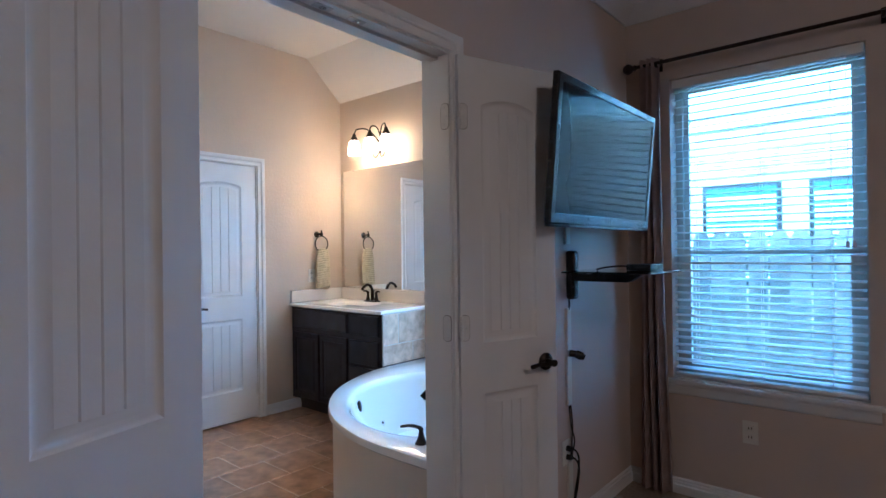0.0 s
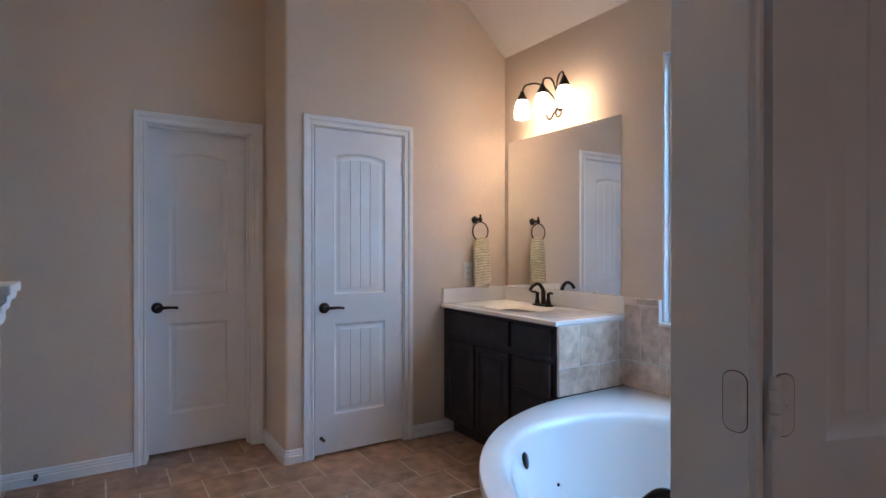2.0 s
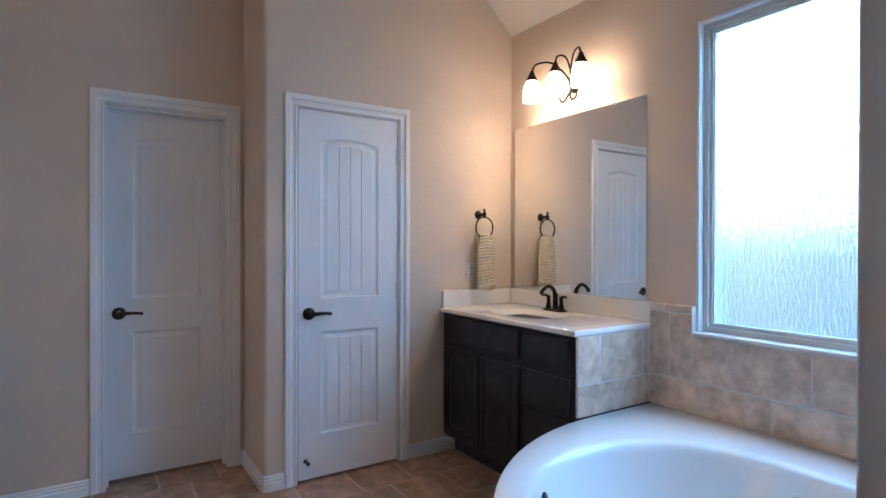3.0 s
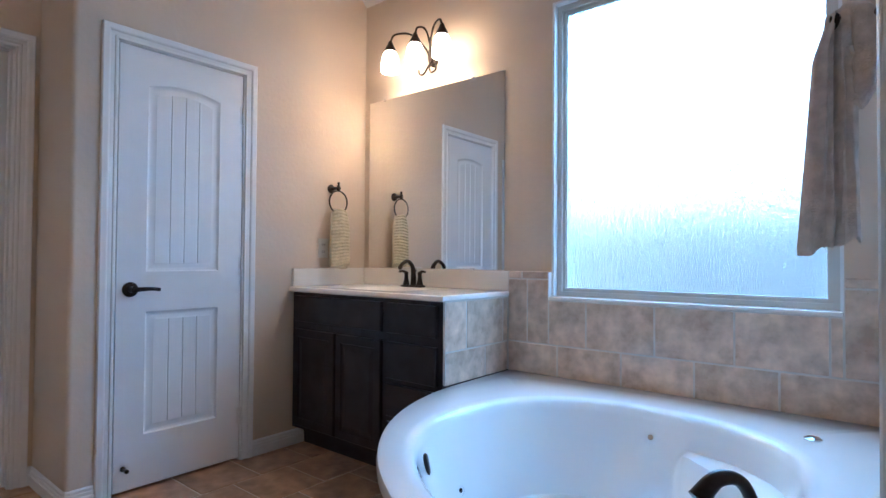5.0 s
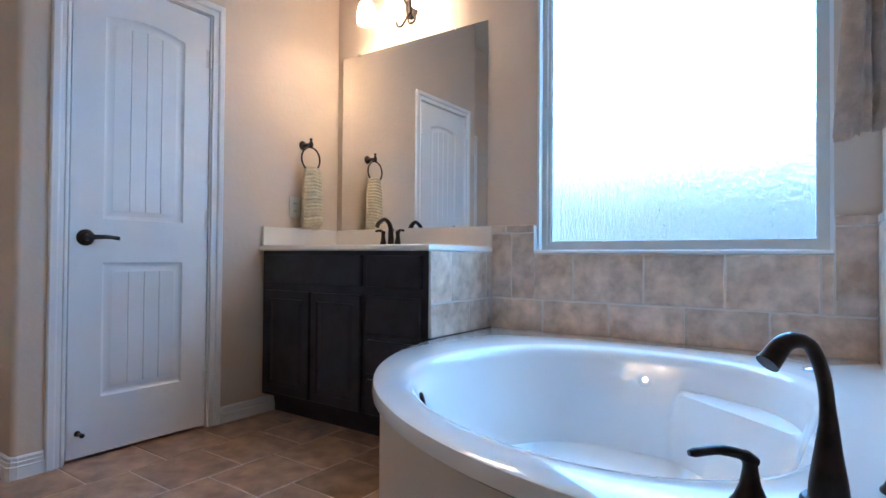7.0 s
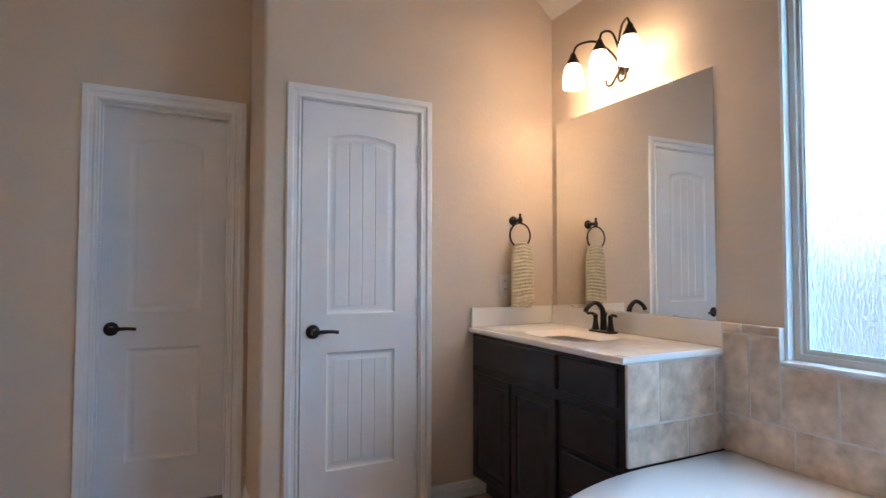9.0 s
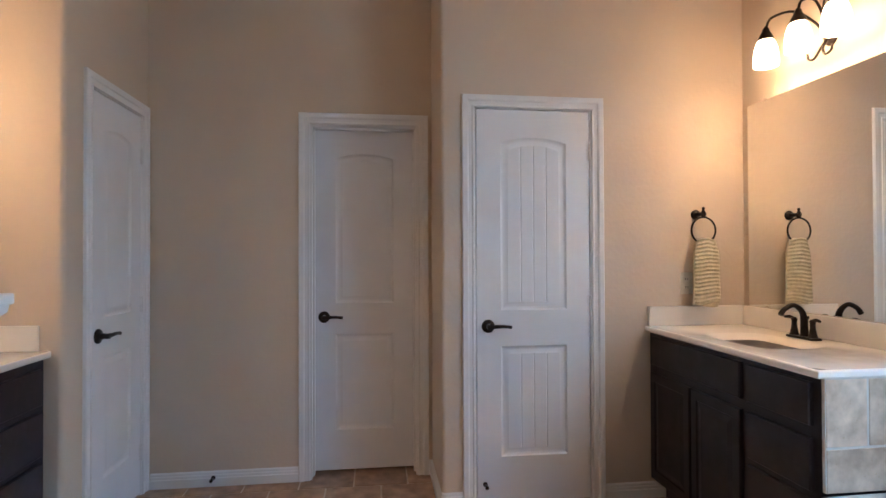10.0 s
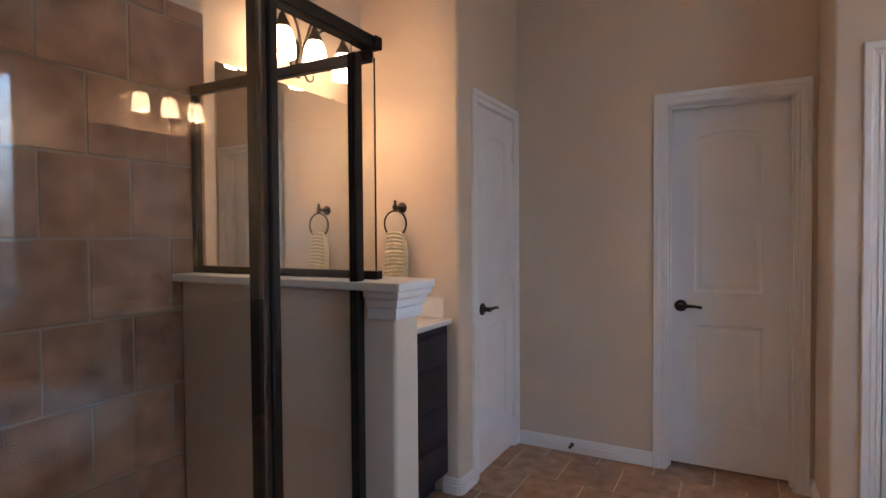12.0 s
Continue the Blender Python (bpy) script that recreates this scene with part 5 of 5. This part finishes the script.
# ---- outdoors ----
def outdoors():
    bm = box(-60, 60, NW + 0.4, 90, -0.6, -0.45)
    structure("ground", bm, GRASS, "grass side yard between the houses", "ground")
    HY = 6.7
    h = empty("neighbour_house", pose(0, 0, 0))
    wins = [(-1.75, -0.95, 0.9, 2.05), (-0.70, 0.1, 0.9, 2.05), (-3.2, -2.1, 2.12, 2.66), (-7.0, -6.0, 0.9, 2.05)]
    part("wall", box(-14, 9, HY, HY + 0.3, -0.45, 2.84), MORTAR, h, "mortar bed of the brick wall")
    part("fascia", box(-14, 9, HY - 0.06, HY - 0.02, 2.70, 2.84), SIDING, h, "pale painted fascia board")
    bm = bmesh.new()
    vs = [bm.verts.new(v) for v in ((-14.6, HY - 0.12, 2.84), (9.6, HY - 0.12, 2.84), (9.6, HY + 4.4, 4.5), (-14.6, HY + 4.4, 4.5), (-14.6, HY + 8.8, 2.84), (9.6, HY + 8.8, 2.84))]
    for fc in ((0, 1, 2, 3), (3, 2, 5, 4), (0, 3, 4), (1, 5, 2), (0, 4, 5, 1)):
        bm.faces.new([vs[i] for i in fc])
    part("roof", bm, ROOF, h, "pale grey shingle roof")
    for a, b, z0, z1 in wins:
        w = part("window", box(a, b, HY - 0.03, HY + 0.02, z0, z1), FRAMEBLK, h, "house window")
        part("pane", box(a + 0.04, b - 0.04, HY - 0.036, HY - 0.031, z0 + 0.04, z1 - 0.04), HOUSEGLASS, w)
        if z0 > 2:
            continue
        bm = bmesh.new()
        z = z0 + 0.08
        while z < z1 - 0.14:
            add_box(bm, a + 0.05, b - 0.05, HY - 0.042, HY - 0.037, z, z + 0.03)
            z += 0.06
        part("blind_slats", bm, BLIND, w, "closed pale blind")
    bl, bh, gap = 0.20, 0.066, 0.010
    shared = {}

    def brick_data(w):
        key = round(w, 3)
        if key not in shared:
            b = box(-w / 2, w / 2, -0.012, 0.0, -bh / 2, bh / 2, 0.003, 1)
            me = bpy.data.meshes.new("brick")
            b.to_mesh(me)
            b.free()
            me.materials.append(BRICK)
            shared[key] = me
        return shared[key]
    count = 0
    verts, faces = [], []
    row = 0
    z = 0.0
    while z < 2.62:
        x = -8.0 + (0.105 if row % 2 else 0)
        while x < 3.0:
            a, b = x, x + bl
            if not any(a < wx1 and b > wx0 and z + bh > wz0 and z < wz1 for wx0, wx1, wz0, wz1 in wins):
                if -2.35 < x < 0.25 and z > 1.25 and count < 300:
                    o = new("brick", brick_data(bl))
                    o.parent = h
                    o.matrix_basis = Matrix.Translation(((a + b) / 2, HY, z + bh / 2))
                    count += 1
                else:
                    k = len(verts)
                    for xx in (a, b):
                        for yy in (HY - 0.012, HY + 0.001):
                            for zz in (z, z + bh):
                                verts.append((xx, yy, zz))
                    faces += [tuple(k + i for i in f) for f in ((0, 1, 3, 2), (4, 6, 7, 5), (0, 4, 5, 1), (0, 2, 6, 4), (1, 5, 7, 3))]
            x += bl + gap
        z += bh + gap
        row += 1
    me = bpy.data.meshes.new("far_bricks")
    me.from_pydata(verts, [], faces)
    me.materials.append(BRICK)
    o = new("far_bricks", me)
    o.parent = h
    tagged(o, kind="stuff")
    tagged(h, "pale brick neighbouring house with blind-covered windows", "house")

    f = empty("fence", pose(0, 4.75, -0.45))
    bm = bmesh.new()
    wv = [(-0.068, 0), (0.068, 0), (0.068, 1.86), (0.035, 1.92), (-0.035, 1.92), (-0.068, 1.86)]
    fa = [bm.verts.new((x, 0, z)) for x, z in wv]
    fb = [bm.verts.new((x, 0.018, z)) for x, z in wv]
    bm.faces.new(fa); bm.faces.new(fb[::-1])
    for i in range(6):
        bm.faces.new((fa[i], fa[(i + 1) % 6], fb[(i + 1) % 6], fb[i]))
    rnd = random.Random(4)
    first = part("picket", bm, FENCEW, f)
    k = 0
    x = -7.0
    while x < 3.5:
        o = first if k == 0 else new("picket", first.data)
        o.parent = f
        o.matrix_basis = pose(x, rnd.uniform(-0.004, 0.004), rnd.uniform(-0.012, 0.012), 0, rnd.uniform(-0.4, 0.4), 0)
        x += 0.141 + rnd.uniform(0, 0.005)
        k += 1
    for z in (0.3, 1.0, 1.6):
        part("rail", box(-7.1, 3.6, 0.024, 0.062, z, z + 0.09), FENCEW, f)
    tagged(f, "weathered dog-ear picket fence in the side yard", "fence")


SIDING = mat("pale_siding", (0.66, 0.66, 0.64), 0.7, var=0.05, scale=3, bump=0.1)
outdoors()


# ---- tiles, last ----
tile_meshes = {}


def tile(parent, cx, cy, cz, sx, sy, sz, material, bev=0.0022):
    key = (round(sx, 4), round(sy, 4), round(sz, 4), material.name)
    if key not in tile_meshes:
        b = box(-sx / 2, sx / 2, -sy / 2, sy / 2, -sz / 2, sz / 2, bev, 1)
        me = bpy.data.meshes.new("tile")
        bmesh.ops.recalc_face_normals(b, faces=b.faces)
        b.to_mesh(me)
        b.free()
        me.materials.append(material)
        tile_meshes[key] = me
    o = new("tile", tile_meshes[key])
    o.parent = parent
    o.matrix_basis = Matrix.Translation((cx, cy, cz))
    return o


FLOOR = bpy.data.objects["floor_slab"]
P, G = 0.3025, 0.008
row = -2
while True:
    xa = -3.99 + P * row
    xb = xa + P
    if xa > EX - 0.07:
        break
    off = 0.179 if row % 2 else 0.0275
    n0 = math.floor((SW - off) / P)
    for n in range(n0, n0 + 15):
        ya = off + P * n
        yb = ya + P
        cx, cy = (xa + xb) / 2, (ya + yb) / 2
        if ya > NW or yb < SW:
            continue
        if cx < CW - 0.2 and (ya > JOG + 0.1 or yb < AS - 0.1):
            continue
        if ya > 2.7 and xb < -2.9 or (xa > -2.6 and ya > 2.0) or (xa > -2.2 and ya > 1.7):
            continue
        xe = min(xb, EX - 0.062)
        tile(FLOOR, (xa + xe) / 2, cy, -0.005, xe - xa - G, P - G, 0.010, FTILE)
    row += 1

# tub surround
NORTH = bpy.data.objects["wall_north"]
structure("grout_north", box(-2.8195, EB, NW - 0.0312, NW - 0.0005, 0.5025, 0.870), WGROUT, "pale grout behind the tub tiles", "wall")
structure("grout_north_sides", add_box(box(-2.8195, WX0, NW - 0.0312, NW - 0.0005, 0.870, 1.006), WX1, EB, NW - 0.0312, NW - 0.0005, 0.870, 1.006), WGROUT, "pale grout beside the window", "wall")
TS = bpy.data.objects["grout_north"]
g = 0.0034


def span_tiles(parent, edges, z0, z1, y):
    for a, b in zip(edges, edges[1:]):
        tile(parent, (a + b) / 2, y, (z0 + z1) / 2, b - a - 2 * g, 0.008, z1 - z0 - 2 * g, WTILE)


NE = EB - 0.012
span_tiles(TS, [-2.817, -2.536, -2.221, -1.912, -1.609, NE], 0.4975, 0.652, NW - 0.029)
for a, b in ((-2.817, -2.702), (WX1, NE)):
    tile(TS, (a + b) / 2, NW - 0.029, 0.812, b - a - 2 * g, 0.008, 0.32 - 2 * g, WTILE)
span_tiles(TS, [WX0, -2.388, -2.073, -1.762, -1.452, WX1], 0.652, 0.870, NW - 0.029)
tile(TS, (-2.702 + WX0) / 2, NW - 0.029, 0.812, WX0 + 2.702 - 2 * g + 0.004, 0.008, 0.32 - 2 * g, WTILE)
for a, b in ((-2.817, -2.735), (-2.735, WX0 + 0.002), (WX1 - 0.002, NE)):
    tile(TS, (a + b) / 2, NW - 0.029, 0.992, b - a - 2 * g, 0.010, 0.036, WTILE, 0.004)

structure("grout_east", box(EB - 0.0122, EB - 0.0005, 1.366, NW - 0.034, 0.5025, 1.006), WGROUT, "pale grout behind the tub end tiles", "wall")
TE = bpy.data.objects["grout_east"]


def span_tiles_y(parent, edges, z0, z1, x, material=WTILE, th=0.008):
    for a, b in zip(edges, edges[1:]):
        tile(parent, x, (a + b) / 2, (z0 + z1) / 2, th, b - a - 2 * g, z1 - z0 - 2 * g, material)


YE = NW - 0.034
span_tiles_y(TE, [1.366, 1.49, 1.80, 2.11, 2.42, 2.73, YE], 0.4975, 0.652, EB - 0.010)
span_tiles_y(TE, [1.366, 1.65, 1.96, 2.27, 2.58, 2.89, YE], 0.652, 0.972, EB - 0.010)
span_tiles_y(TE, [1.366, 1.60, 1.80, 2.0, 2.2, 2.4, 2.6, 2.8, YE], 0.972, 1.010, EB - 0.011, th=0.010)

# tiled end of the vanity
structure("grout_vanity", box(-2.8325, -2.8198, 2.508, NW - 0.0305, 0.5025, 0.876), WGROUT, "pale grout on the vanity's tiled end", "wall")
TV = bpy.data.objects["grout_vanity"]
span_tiles_y(TV, [2.508, 2.819, NW - 0.035], 0.4975, 0.648, -2.822)
span_tiles_y(TV, [2.508, 2.665, 2.975, NW - 0.035], 0.648, 0.876, -2.822)

# shower wall
structure("wall_shower", box(KX0 + 0.01, EB, SW, SB, -0.1, 3.3), PAINT, "thick painted wall behind the shower", "wall")
structure("grout_shower", box(KX0 + 0.012, EB, SB + 0.0005, SB + 0.0112, 0.0, 2.12), SGROUT, "grout behind the shower tiles", "wall")
TSH = bpy.data.objects["grout_shower"]
SP, SPX = 0.245, 0.26
z = 1.326 - 6 * SP
k = 0
while z < 2.10:
    za, zb = max(z, 0.002), min(z + SP, 2.12)
    off = -2.168 if k % 2 == 0 else -2.168 + SPX / 2
    edges = sorted({KX0 + 0.012, EB - 0.012} | {off + SPX * i for i in range(-2, 5) if KX0 + 0.03 < off + SPX * i < EB - 0.03})
    for a, b in zip(edges, edges[1:]):
        if zb - za > 0.02:
            tile(TSH, (a + b) / 2, SB + 0.009, (za + zb) / 2, b - a - 2 * g, 0.008, zb - za - 2 * g, STILE)
    z += SP
    k += 1
